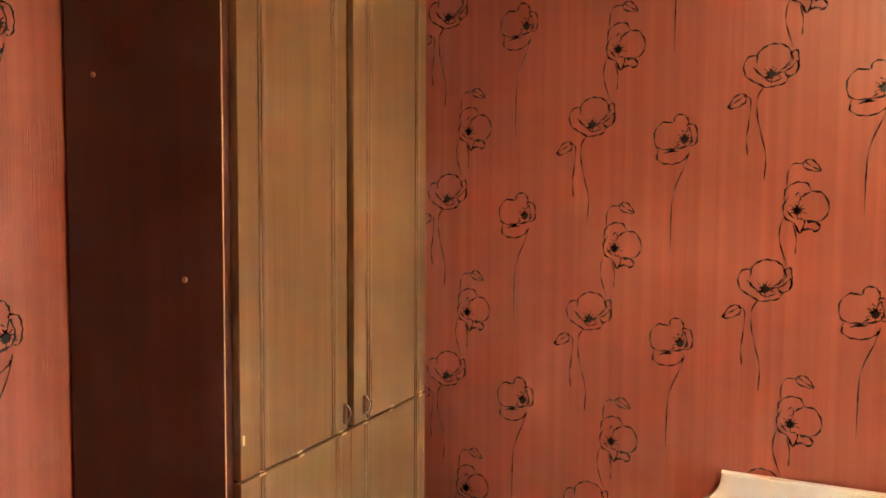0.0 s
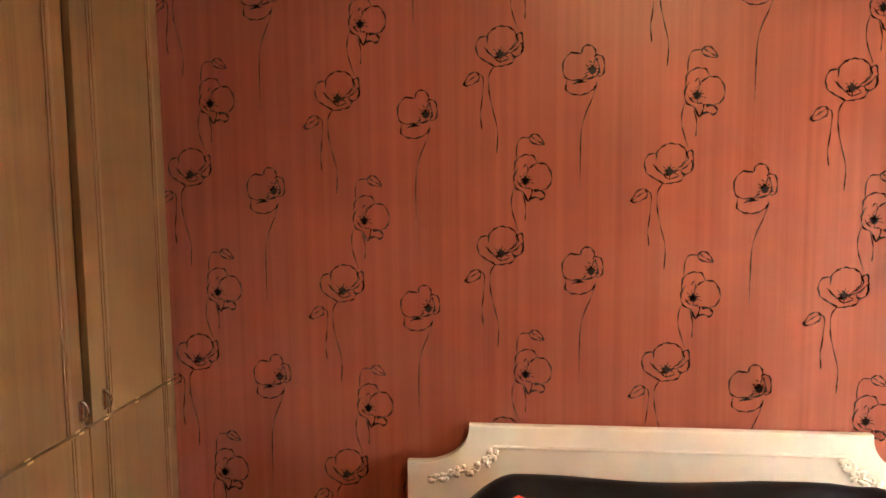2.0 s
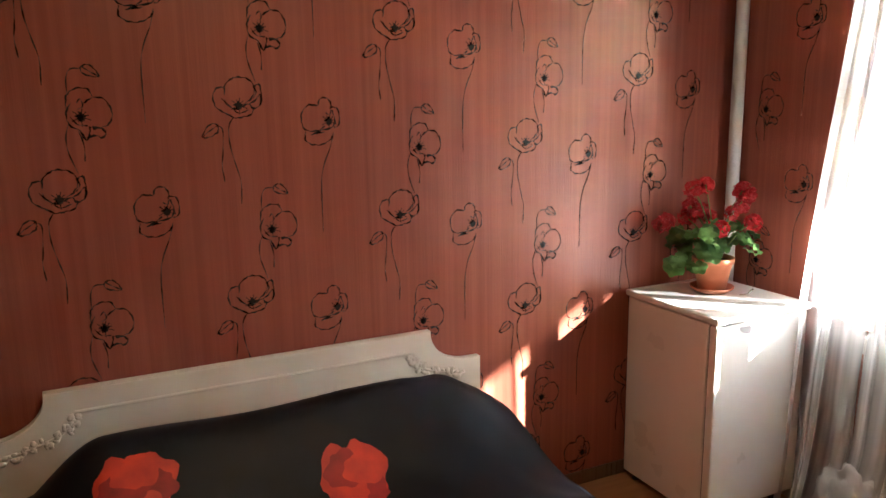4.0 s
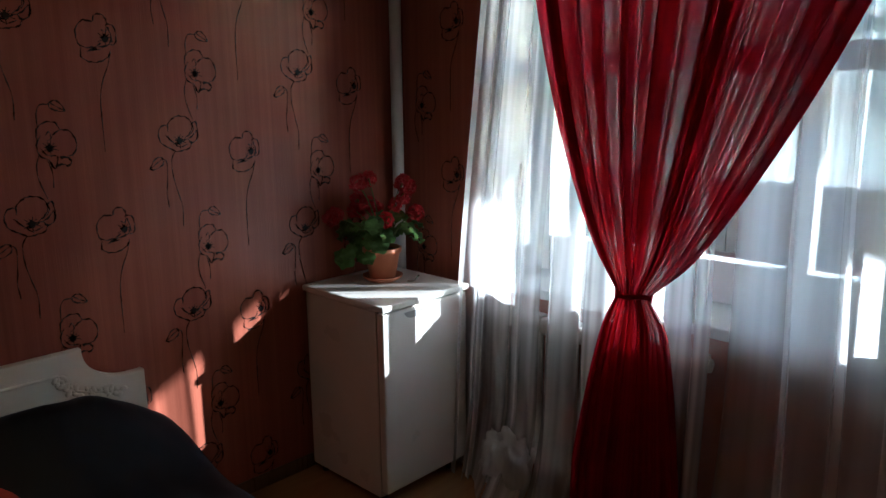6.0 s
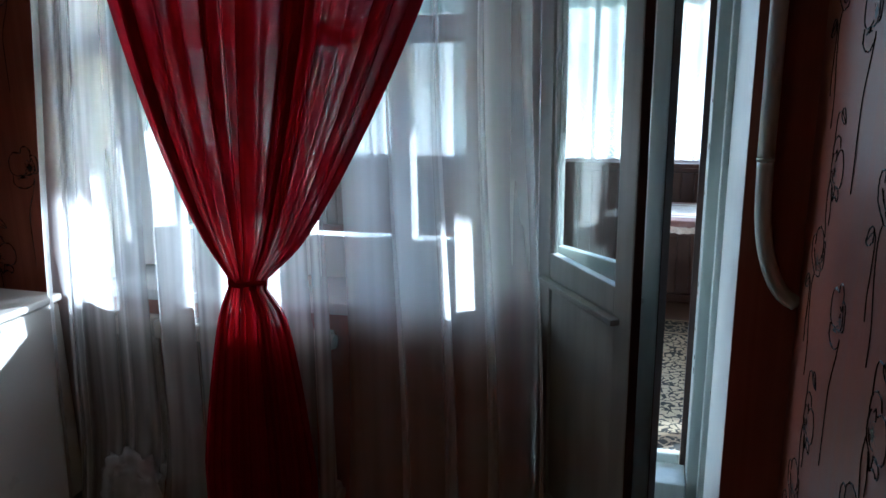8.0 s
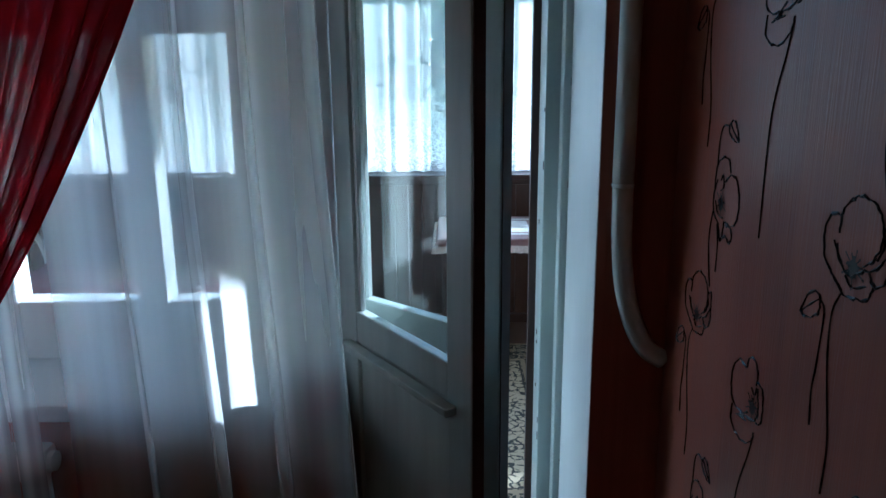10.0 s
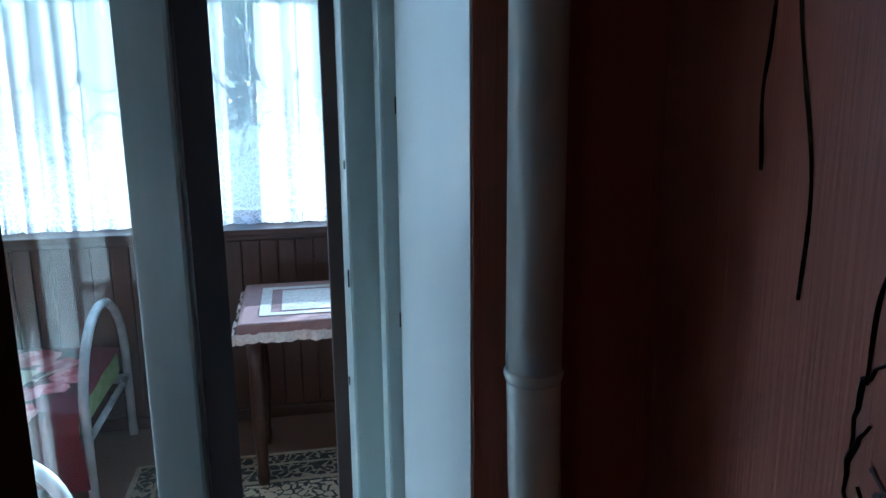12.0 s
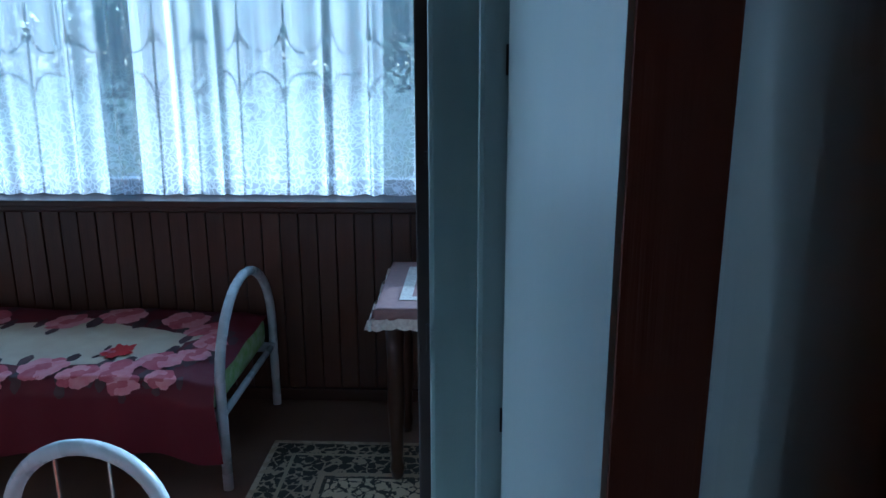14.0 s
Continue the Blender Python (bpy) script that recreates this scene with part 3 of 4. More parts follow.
head = part("headboard", slab(headboard_outline(0), -.03, -.066), BED_WHITE, bed)
part("moulding", tube([(-1.925, -.067, .748), (-.83, -.067, .748)], .006, 8), BED_WHITE, head, "raised moulding line")
for s in (1, -1):
    cx = -1.378
    curve = [(cx - s * .545, -.067, .748), (cx - s * .56, -.067, .715), (cx - s * .60, -.067, .68), (cx - s * .68, -.067, .655), (cx - s * .765, -.067, .64)]
    bm = tube(smooth_line(curve, 6), .005, 8)
    random.seed(4)
    for k, p in enumerate(smooth_line(curve, 4)[1:-1]):
        for j in range(3):
            q = p + Vector((random.uniform(-.014, .014), -.002, random.uniform(-.016, .012)))
            r = random.uniform(.006, .011)
            bmesh.ops.create_icosphere(bm, subdivisions=1, radius=1, matrix=Matrix.LocRotScale(q, Euler((0, random.uniform(0, 3), 0)), (r * 1.5, .005, r)))
    part("carved_scroll", bm, BED_WHITE, head, "carved leaf scroll", True)
for x in (BL + .01, BR - .05):
    part("side_rail", box((x, BF + .05, .2), (x + .04, -.07, .36), .005), BED_WHITE, bed)
part("foot_rail", box((BL + .01, BF + .01, .2), (BR - .01, BF + .048, .36), .005), BED_WHITE, bed)
for x in (BL + .02, BR - .08):
    for y in (BF + .06, -.14):
        part("leg", box((x, y, 0), (x + .06, y + .06, .2), .005), BED_WHITE, bed)
part("mattress", box((BL + .055, BF + .055, .30), (BR - .055, -.075, .47), .03), CREAM, bed)


def cover_height(x, y):
    """Mattress with a ridge of pillows by the headboard, and soft folds."""
    across = max(0, min(1, (x + 2.21) / .36)) * max(0, min(1, (-.36 - x) / .5))
    across = across * across * (3 - 2 * across)
    pillow = math.exp(-((y + .30) / .20) ** 2) * across * .245
    return .50 + pillow + .005 * math.sin(x * 9 + y * 5) + .004 * math.sin(y * 17 - x * 6) + .008 * noise.noise((x * 3, y * 3, 0)) + .016 * max(0, min(1, (x + 1.25) / .5)) * noise.noise((x * 9 + y * 5, y * 3 - x * 2, 2))


def cover_at(u, v, lift=0.0):
    x = BL - .03 + (BR - BL + .06) * u + .09 * max(0, u - .5) * 2
    y = -.085 + (BF + .02 + .085) * v
    z = cover_height(x, y)
    side = max(0, (.06 - u) / .06, (u - .94) / .06)
    end = max(0, (v - .965) / .035)
    drop = max(side, end)
    z -= (z - .2) * drop ** 1.3
    fold = .012 * math.sin(y * 26 if side > end else x * 26)
    x += (fold + .015 * side) * side * (1 if u > .5 else -1)
    y -= (fold + .015) * end
    return Vector((x, y, z + lift))


cover = solid("bedspread", sheet(90, 110, cover_at), COVER, "black bedspread printed with large red poppies, on the bed", "bedspread", True)


def print_patch(name, parent, mat_, surface, cu, cv, ru, rv, seed, lobes=4, rim=.25, lift=.003, turn=0.0, label=""):
    """A printed shape that follows a surface(u, v, lift): wavy-edged, centred on cu, cv."""
    rnd = random.Random(seed)
    ph = [rnd.uniform(0, 6.28) for _ in range(4)]
    bm = bmesh.new()
    rings = []
    for k in range(1, 8):
        ring = []
        for i in range(40):
            a = i * math.tau / 40
            edge = 1 + rim * (.55 * math.sin(lobes * a + ph[0]) + .3 * math.sin((lobes * 2 + 1) * a + ph[1]) + .15 * math.sin(11 * a + ph[2]))
            r = k / 7 * edge
            du, dv = r * math.cos(a), r * math.sin(a)
            du, dv = du * math.cos(turn) - dv * math.sin(turn), du * math.sin(turn) + dv * math.cos(turn)
            ring.append(bm.verts.new(surface(min(.999, max(.001, cu + ru * du)), min(.999, max(.001, cv + rv * dv)), lift)))
        rings.append(ring)
    mid = bm.verts.new(surface(cu, cv, lift))
    for i in range(40):
        bm.faces.new((mid, rings[0][i], rings[0][(i + 1) % 40]))
        for a, b_ in zip(rings, rings[1:]):
            bm.faces.new((a[i], b_[i], b_[(i + 1) % 40], a[(i + 1) % 40]))
    bmesh.ops.recalc_face_normals(bm, faces=bm.faces)
    return part(name, bm, mat_, parent, label, True)


POPPY_DEEP = material("deep_poppy_print", (0.45, 0.012, 0.008), 0.5, other=(0.2, 0.004, 0.004), scale=(18, 18, 18), detail=6)
for k, (cu, cv, ru, rv) in enumerate(((.25, .185, .06, .042), (.595, .225, .052, .05), (.47, .48, .09, .07), (.2, .62, .08, .07), (.75, .66, .09, .07), (.42, .82, .09, .06))):
    print_patch("poppy_print", cover, POPPY_RED, cover_at, cu, cv, ru, rv, 11 + k, 3, .25, label="red poppy print")
    for j in range(4):
        a = j * 1.6 + k * .8
        print_patch("petal_print", cover, POPPY_RED if j % 2 else POPPY_DEEP, cover_at, cu + ru * .42 * math.cos(a), cv + rv * .42 * math.sin(a), ru * .62, rv * .42, 60 + 5 * k + j, 3, .2, .0045 + .0012 * j, a + .6, label="shaded petal print")

# ---- ceiling lamp ----
LAMP = (-1.2, -1.5)
lamp = thing("ceiling_lamp", (LAMP[0], LAMP[1], H), "round warm-lit glass ceiling lamp", "lamp")
part("base", add_lathe(bmesh.new(), [(.09, 0), (.09, -.03), (.07, -.04)], (LAMP[0], LAMP[1], H - .001), 24), WHITE_PAINT, lamp, "", True)
part("shade", add_lathe(bmesh.new(), [(.06, -.042), (.15, -.07), (.17, -.11), (.13, -.15), (.05, -.165)], (LAMP[0], LAMP[1], H), 32), BULB, lamp, "glowing frosted shade", True)

# ---- socket ----
sock = thing("wall_socket", (-2.86, -.01, .41), "white plastic double wall socket on the wallpaper", "socket")
part("plate", box((-2.905, -.012, .37), (-2.815, 0, .455), .004), PLASTIC, sock)

# ---- fridge with its plant ----
FX0, FX1, FY0, FY1 = .185, .655, -.525, -.03
fr = thing("fridge", ((FX0 + FX1) / 2, (FY0 + FY1) / 2, 0), "small white enamelled fridge in the corner by the window", "fridge")
part("body", box((FX0, FY0 + .045, .03), (FX1, FY1, .822), .008), FRIDGE, fr)
fd = part("door", box((FX0, FY0, .06), (FX1, FY0 + .04, .816), .01), FRIDGE, fr)
part("gasket", box((FX0 + .006, FY0 + .0405, .065), (FX1 - .006, FY0 + .0445, .812)), FRIDGE_DARK, fr)
# flat grey half-disc on the door: shade of the grip scoop as colour
pts = [(FX0 + .16 + .05 * math.cos(a), FY0 - .002, .800 + .028 * math.sin(a)) for a in [math.pi + math.pi * i / 12 for i in range(13)]]
bm = bmesh.new()
f = bm.faces.new([bm.verts.new(p) for p in pts])
g = bmesh.ops.extrude_face_region(bm, geom=[f])
bmesh.ops.translate(bm, verts=[q for q in g["geom"] if isinstance(q, bmesh.types.BMVert)], vec=(0, .006, 0))
bmesh.ops.recalc_face_normals(bm, faces=bm.faces)
part("handle_recess_shade", bm, GRIP_SHADE, fd, "hand grip scoop, its shade laid on as grey")
part("top", box((FX0 - .012, FY0 - .012, .824), (FX1 + .006, FY1 + .006, .85), .008), FRIDGE, fr, "white overhanging worktop")
for x in (FX0 + .03, FX1 - .05):
    for y in (FY0 + .06, FY1 - .05):
        part("foot", add_lathe(bmesh.new(), [(.016, 0), (.016, .03)], (x, y, 0), 12), FRIDGE_DARK, fr)
clip_ = tube([(.50, -.33, .853), (.53, -.34, .853), (.545, -.345, .866), (.552, -.345, .872), (.556, -.33, .862)], .004, 8)
solid("cup_hook", clip_, CHROME, "small bright metal hook lying on the fridge", "hook", True)
cord = solid("power_cord", tube(smooth_line([(.19, -.06, .852), (.30, -.05, .853), (.42, -.06, .853), (.52, -.09, .853), (.6, -.11, .853), (.654, -.13, .853)], 8), .0022, 6), FRIDGE, "thin white cord lying along the fridge top", "cord", True)

PX, PY = .452, -.225
pot = thing("flower_pot", (PX, PY, .85), "terracotta flower pot with saucer standing on the fridge", "flower pot")
part("pot", add_lathe(bmesh.new(), [(.055, .012), (.076, .125), (.083, .125), (.084, .145), (.076, .147), (.072, .13), (.05, .02)], (PX, PY, .85), 36), TERRACOTTA, pot, "", True)
part("saucer", add_lathe(bmesh.new(), [(.06, .001), (.085, .018), (.087, .026), (.08, .024), (.06, .008)], (PX, PY, .85), 36), TERRACOTTA, pot, "", True)
part("soil", add_lathe(bmesh.new(), [(.066, .10), (.0715, .129), (.03, .133)], (PX, PY, .85), 24), SOIL, pot)
plant = thing("geranium", (PX, PY, .98), "bushy red-flowering geranium growing in the terracotta pot", "plant")


def ruffled_leaf(bm, place, normal, r, rnd):
    m = Matrix.Translation(place) @ Vector(normal).to_track_quat("Z", "Y").to_matrix().to_4x4()
    n, ph = 20, rnd.uniform(0, 6)
    mid = bm.verts.new(m @ Vector((0, 0, -.12 * r)))
    inner = [bm.verts.new(m @ Vector((.55 * r * math.cos(a), .55 * r * math.sin(a), .06 * r * math.sin(3 * a + ph)))) for a in [k * math.tau / n for k in range(n)]]
    outer = [bm.verts.new(m @ Vector((r * (1 + .10 * math.cos(5 * a + ph)) * math.cos(a), r * (1 + .10 * math.cos(5 * a + ph)) * math.sin(a), .22 * r * math.sin(5 * a + ph) - .05 * r))) for a in [k * math.tau / n for k in range(n)]]
    for k in range(n):
        bm.faces.new((mid, inner[k], inner[(k + 1) % n]))
        bm.faces.new((inner[k], outer[k], outer[(k + 1) % n], inner[(k + 1) % n]))


def flower_head(bm, centre, r, rnd):
    for _ in range(46):
        d = Vector((rnd.gauss(0, 1), rnd.gauss(0, 1), rnd.gauss(.25, 1))).normalized()
        p = Vector(centre) + d * r * rnd.uniform(.7, 1.0)
        m = Matrix.Translation(p) @ (d + Vector((rnd.uniform(-.5, .5), rnd.uniform(-.5, .5), rnd.uniform(-.3, .5)))).to_track_quat("Z", "Y").to_matrix().to_4x4() @ Matrix.Rotation(rnd.uniform(0, 6), 4, "Z")
        s = r * rnd.uniform(.34, .5)
        mid = bm.verts.new(m @ Vector((0, 0, -.2 * s)))
        ring = [bm.verts.new(m @ Vector((s * (.72 + .28 * math.cos(5 * a)) * math.cos(a), s * (.72 + .28 * math.cos(5 * a)) * math.sin(a), .15 * s))) for a in [k * math.tau / 15 for k in range(15)]]
        for k in range(15):
            bm.faces.new((mid, ring[k], ring[(k + 1) % 15]))


rnd = random.Random(8)
# across: along the picture from the room, seen from the south-west
SIDE = Vector((.735, -.68, 0)).normalized()
DEEP = Vector((.68, .735, 0)).normalized()
root = Vector((PX, PY, .98))
for du, dz in ((-.085, .315), (-.045, .335), (-.215, .16), (-.19, .185), (-.10, .24), (-.055, .22), (-.02, .19), (.02, .16), (.095, .31), (.115, .29), (.10, .25), (.15, .17), (-.11, .185), (.06, .215)):
    dd = rnd.uniform(-.07, .07)
    c = root + SIDE * du + DEEP * dd + Vector((0, 0, dz - .02))
    bm = bmesh.new()
    flower_head(bm, c, rnd.uniform(.03, .038), rnd)
    part("flower_head", bm, PETAL, plant, "crimson flower cluster")
    part("stalk", tube(smooth_line([root + Vector((rnd.uniform(-.02, .02), rnd.uniform(-.02, .02), 0)), root + SIDE * du * .4 + DEEP * dd * .4 + Vector((0, 0, dz * .55)), c], 5), .0022, 6), STEM, plant)
for k in range(46):
    du = rnd.uniform(-.17, .16)
    dd = rnd.uniform(-.13, .11)
    dz = rnd.uniform(-.02, .15) * (1 - abs(du) * 1.5) + .03
    if du > 0.02:
        dz = rnd.uniform(.03, .15)
    if du < -.02:
        dz -= .03
    c = root + SIDE * du + DEEP * dd + Vector((0, 0, dz))
    bm = bmesh.new()
    ruffled_leaf(bm, c, Vector((du * 4, dd * 4, 1)) + SIDE * du * 3 - DEEP * .6 + Vector((rnd.uniform(-.4, .4), rnd.uniform(-.4, .4), 0)), rnd.uniform(.03, .045), rnd)
    part("leaf", bm, LEAF, plant, "", True)
for k in range(5):
    a = k * 1.3
    part("stalk", tube(smooth_line([root + Vector((.02 * math.cos(a), .02 * math.sin(a), -.005)), root + Vector((.05 * math.cos(a), .05 * math.sin(a), .06)), root + Vector((.09 * math.cos(a), .09 * math.sin(a), .12))], 5), .003, 6), STEM, plant)

# ---- heating pipes ----
pc = thing("heating_pipe", (.70, -.07, 0), "white painted heating riser in the corner", "pipe")
part("riser", tube([(.70, -.07, 0), (.70, -.07, H)], .0265, 20), PIPE_PAINT, pc, "", True)
part("collar", tube([(.70, -.07, 2.2), (.70, -.07, 2.22)], .031, 20), PIPE_PAINT, pc, "", True)
QY = -2.864
pd = thing("heating_pipe", (.72, QY, .9), "grey-white painted pipe bending into the wall by the door", "pipe")
part("pipe", tube([(.722, QY, H), (.722, QY, 1.9), (.722, QY, 1.37)], .0225, 24), PIPE_PAINT, pd, "", True)
bend = smooth_line([(.722, QY, 1.37), (.724, QY - .004, 1.25), (.728, QY - .015, 1.15), (.736, QY - .04, 1.06), (.746, QY - .075, .995), (.752, QY - .115, .965)], 8)
part("bend", tube(bend, .022, 24), PIPE_PAINT, pd, "", True)
part("weld", tube([(.722, QY, 1.376), (.722, QY, 1.372), (.722, QY, 1.366)], [.0228, .0245, .0228], 24), PIPE_PAINT, pd, "", True)

# ---- radiator under the window ----
rad = thing("radiator", (.715, -1.1, .08), "white cast-iron radiator under the window sill", "radiator")
for k in range(11):
    y = -.68 - k * .085
    bm = bmesh.new()
    for x in (.692, .738):
        add_tube(bm, [(x, y, .17), (x, y, .74)], .017, 10)
    for z in (.165, .735):
        add_box(bm, (.672, y - .038, z - .035), (.75, y + .038, z + .035), .016)
    part("section", bm, RADIATOR, rad)
for z in (.165, .735):
    part("header", tube([(.715, -.63, z), (.715, -1.58, z)], .024, 12), RADIATOR, rad)
for y in (-.72, -1.49):
    part("foot", box((.70, y - .02, 0), (.735, y + .02, .14), .004), RADIATOR, rad)
part("feed", tube(smooth_line([(.715, -.63, .735), (.715, -.45, .75), (.71, -.2, .76), (.70, -.1, .76)], 5), .013, 10), RADIATOR, rad)
part("valve", tube([(.715, -.615, .735), (.715, -.585, .738)], .028, 12), RADIATOR, rad)

# ---- curtains ----
ROD = 2.46
rod = thing("curtain_rod", (.62, -1.4, ROD), "white double curtain rod above the window", "curtain rod")
for x in (.57, .635):
    part("rail", tube([(x, -.35, ROD + .01), (x, -2.6, ROD + .01)], .012, 12), WHITE_PAINT, rod)
for y in (-.45, -2.5):
    part("bracket", box((.56, y - .012, ROD + .02), (X1, y + .012, ROD + .045), .003), WHITE_PAINT, rod)


def sheer_at(u, v):
    """Gathered panels of uneven width that overlap in places; the hem spreads round the bag on the floor."""
    z = .012 + (ROD - .012) * v
    left = -.49 - .165 * min(1, v * 1.15) + .02 * math.sin(v * 5)
    right = -2.265 - .055 * (1 - v) - .015 * math.sin(v * 7)
    y = left + (right - left) * (.3 * u + .7 * u ** 1.5)
    ph = 62 * u + 4.2 * math.sin(5.3 * u + .6) + 2.4 * math.sin(13 * u + 1) + .35 * math.sin(v * 3 + u * 14)
    amp = .026 + .014 * math.sin(u * 17 + 1) - .010 * v
    y += (.030 + .021 * math.sin(7.3 * u + 2)) * math.sin(ph + .9) * (1.2 - .5 * v)
    x = .625 + amp * math.sin(ph) + .006 * math.sin(ph * 2.3 + v * 4)
    x -= .17 * math.exp(-((y + .80) / .19) ** 2) * max(0, 1 - z / .42) ** 2
    return Vector((x, y, z))


def sheer_sun_block(u, v):
    """A second close-pleated layer behind the corner side, added to dim sun patches on the wall."""
    p = sheer_at(.04 + .11 * u, v)
    ph = u * 30 + 1.4 * math.sin(u * 9) + .4 * math.sin(v * 4)
    return Vector((p.x + .032 + .010 * math.sin(ph), p.y + .020 * math.sin(ph + .8), p.z))


sheer = thing("sheer_curtain", (.625, -1.4, 0), "long white sheer curtain hanging before the window", "curtain")
part("cloth", sheet(420, 40, sheer_at), SHEER, sheer, "", True)
# added layer, only there to keep sun off the north wall
part("side_sun_block", sheet(160, 40, sheer_sun_block), SHEER, sheer, "added pleated layer that holds back sun", True)


def red_at(u, v, layer=0):
    """The voile hangs doubled: layer 1 lies 25 mm behind with folds of its own."""
    z = .03 + (ROD - .03) * v
    zt = .985
    if z > zt:
        k = (z - zt) / (ROD - zt)
        w = .13 + 1.16 * (1.28 * k ** .82 - .28 * k ** 2)
        mid = -1.387 - .18 * k
    else:
        k = (zt - z) / zt
        w = .13 + .27 * min(1, k * 1.5) ** .6
        mid = -1.387 + .03 * k
    pinch = math.exp(-((z - zt) / .07) ** 2)
    w *= 1 - .22 * pinch
    ph = u * (11 + 3 * layer) * math.tau + 2.2 * math.sin(u * 8 + 2 * layer) + 1.1 * math.sin(u * 19 + layer)
    y = mid - (u - .5) * w + (.018 + .012 * math.sin(u * 13 + 1)) * math.sin(ph + 1.2 + .9 * math.sin(u * 31)) * w
    amp = (.017 + .010 * math.sin(u * 21 + v * 2)) * min(1.0, .35 + w) * (1 - .3 * pinch)
    return Vector((.535 + layer * (.028 - .016 * pinch) + amp * .8 * math.sin(ph) - .02 * pinch, y, z))


red = thing("red_curtain", (.545, -1.4, 0), "crimson voile curtain tied in a knot over the sheer", "curtain")
for layer in (0, 1):
    part("cloth", sheet(300, 70, lambda u, v: red_at(u, v, layer)), RED_VOILE, red, "", True)
band = [(.545 + .026 * math.cos(a) - .02, -1.387 + .056 * math.sin(a), .985 + .006 * math.sin(2 * a)) for a in [k * math.tau / 24 for k in range(24)]]
part("tie", tube(band, .008, 10, True), RED_VOILE, red, "gathered tie band", True)

# crumpled bag on the floor by the radiator
random.seed(5)
bm = bmesh.new()
bmesh.ops.create_icosphere(bm, subdivisions=4, radius=1)
for v_ in bm.verts:
    n_ = v_.co.normalized()
    k = 1 + .28 * noise.noise(n_ * 2.2) + .16 * noise.noise(n_ * 6 + Vector((3, 1, 2)))
    v_.co = Vector((.588 + n_.x * .062 * k, -.80 + n_.y * .12 * k, max(.003, .14 + n_.z * .15 * k)))
solid("crumpled_bag", bm, fabric("thin_white_plastic", (.85, .85, .86), .3, .5), "crumpled white plastic bag on the floor", "bag", True)

# ---- veranda behind the balcony door ----
VY0, VY1 = -6.0, 2.6
LEDGE = .978
structure("veranda_floor", box((OUT, VY0 - .1, -.12), (VX + .2, VY1 + .1, -.002)), BROWN_LINO, "brown painted veranda floor")
structure("veranda_ceiling", box((OUT, VY0 - .1, VH), (VX + .2, VY1 + .1, VH + .1)), CEILING, "plain pale veranda ceiling")
structure("veranda_wall_south", box((OUT, VY0 - .1, 0), (VX + .2, VY0, VH)), DARK_WOOD, "dark wooden end wall of the veranda")
structure("veranda_wall_north", box((OUT, VY1, 0), (VX + .2, VY1 + .1, VH)), DARK_WOOD, "dark wooden end wall of the veranda")
structure("house_wall", box((X1 + .3, Y1 + .151, 0), (OUT, VY1, VH)), CONCRETE, "plastered outer wall of the house")
structure("house_wall", box((X1 + .3, VY0 - .1, 0), (OUT, Y0 - .151, VH)), CONCRETE, "plastered outer wall of the house")
structure("house_wall", box((X1 + .3, Y0 - .151, H + .151), (OUT, Y1 + .151, VH)), CONCRETE, "plastered outer wall of the house")
vw = structure("veranda_wall_east", box((VX + .02, VY0, 0), (VX + .16, VY1, LEDGE - .03)), DARK_WOOD, "dark boarded parapet wall of the veranda")
ledge = structure("window_ledge", box((VX - .15, VY0, LEDGE - .03), (VX + .17, VY1, LEDGE), .006), DARK_WOOD, "dark wooden window ledge along the veranda")
part("cove", box((VX - .045, VY0, LEDGE - .075), (VX - .004, VY1, LEDGE - .031), .01), DARK_WOOD, ledge)
bm = box((VX, -.0395, .06), (VX + .018, .0395, LEDGE - .08), .004)
board_mesh = bpy.data.meshes.new("board")
bm.to_mesh(board_mesh)
bm.free()
board_mesh.materials.append(BOARD)
y = VY0 + .045
while y < VY1 - .04:
    ob = new("board", board_mesh)
    ob.location = (random.uniform(0, .004), y, 0)
    ob.parent = vw
    y += .0835
structure("baseboard", box((VX - .012, VY0, 0), (VX + .018, VY1, .058), .004), DARK_WOOD, "dark skirting under the boards")

vwin = structure("window_2", box((VX + .06, VY0, VH - .08), (VX + .13, VY1, VH), .004), WHITE_PAINT, "long glazed veranda window with lace curtains")
part("window_frame", box((VX + .06, VY0, LEDGE + .001), (VX + .13, VY1, LEDGE + .06), .004), WHITE_PAINT, vwin)
part("window_frame", box((VX + .06, VY0, 2.06), (VX + .13, VY1, 2.12), .004), WHITE_PAINT, vwin)
posts = [VY0 + .03, -4.96, -3.78, -2.6, -1.42, -.24, .94, 2.12, VY1 - .03]
for y in posts:
    for za, zb in ((LEDGE + .062, 2.058), (2.122, VH - .082)):
        part("window_frame", box((VX + .06, y - .03, za), (VX + .13, y + .03, zb), .004), WHITE_PAINT, vwin)
for ya, yb in zip(posts, posts[1:]):
    for za, zb in ((LEDGE + .06, 2.06), (2.12, VH - .08)):
        p_ = part("pane", box((VX + .093, ya + .028, za), (VX + .097, yb - .028, zb)), GLASS, vwin)
        p_.visible_shadow = False

vrod = thing("curtain_rod", (VX - .02, -.4, 2.3), "thin white curtain rod over the lace", "curtain rod")
part("rail", tube([(VX - .03, VY0 + .05, 2.3), (VX - .03, VY1 - .05, 2.3)], .008, 10), WHITE_PAINT, vrod)


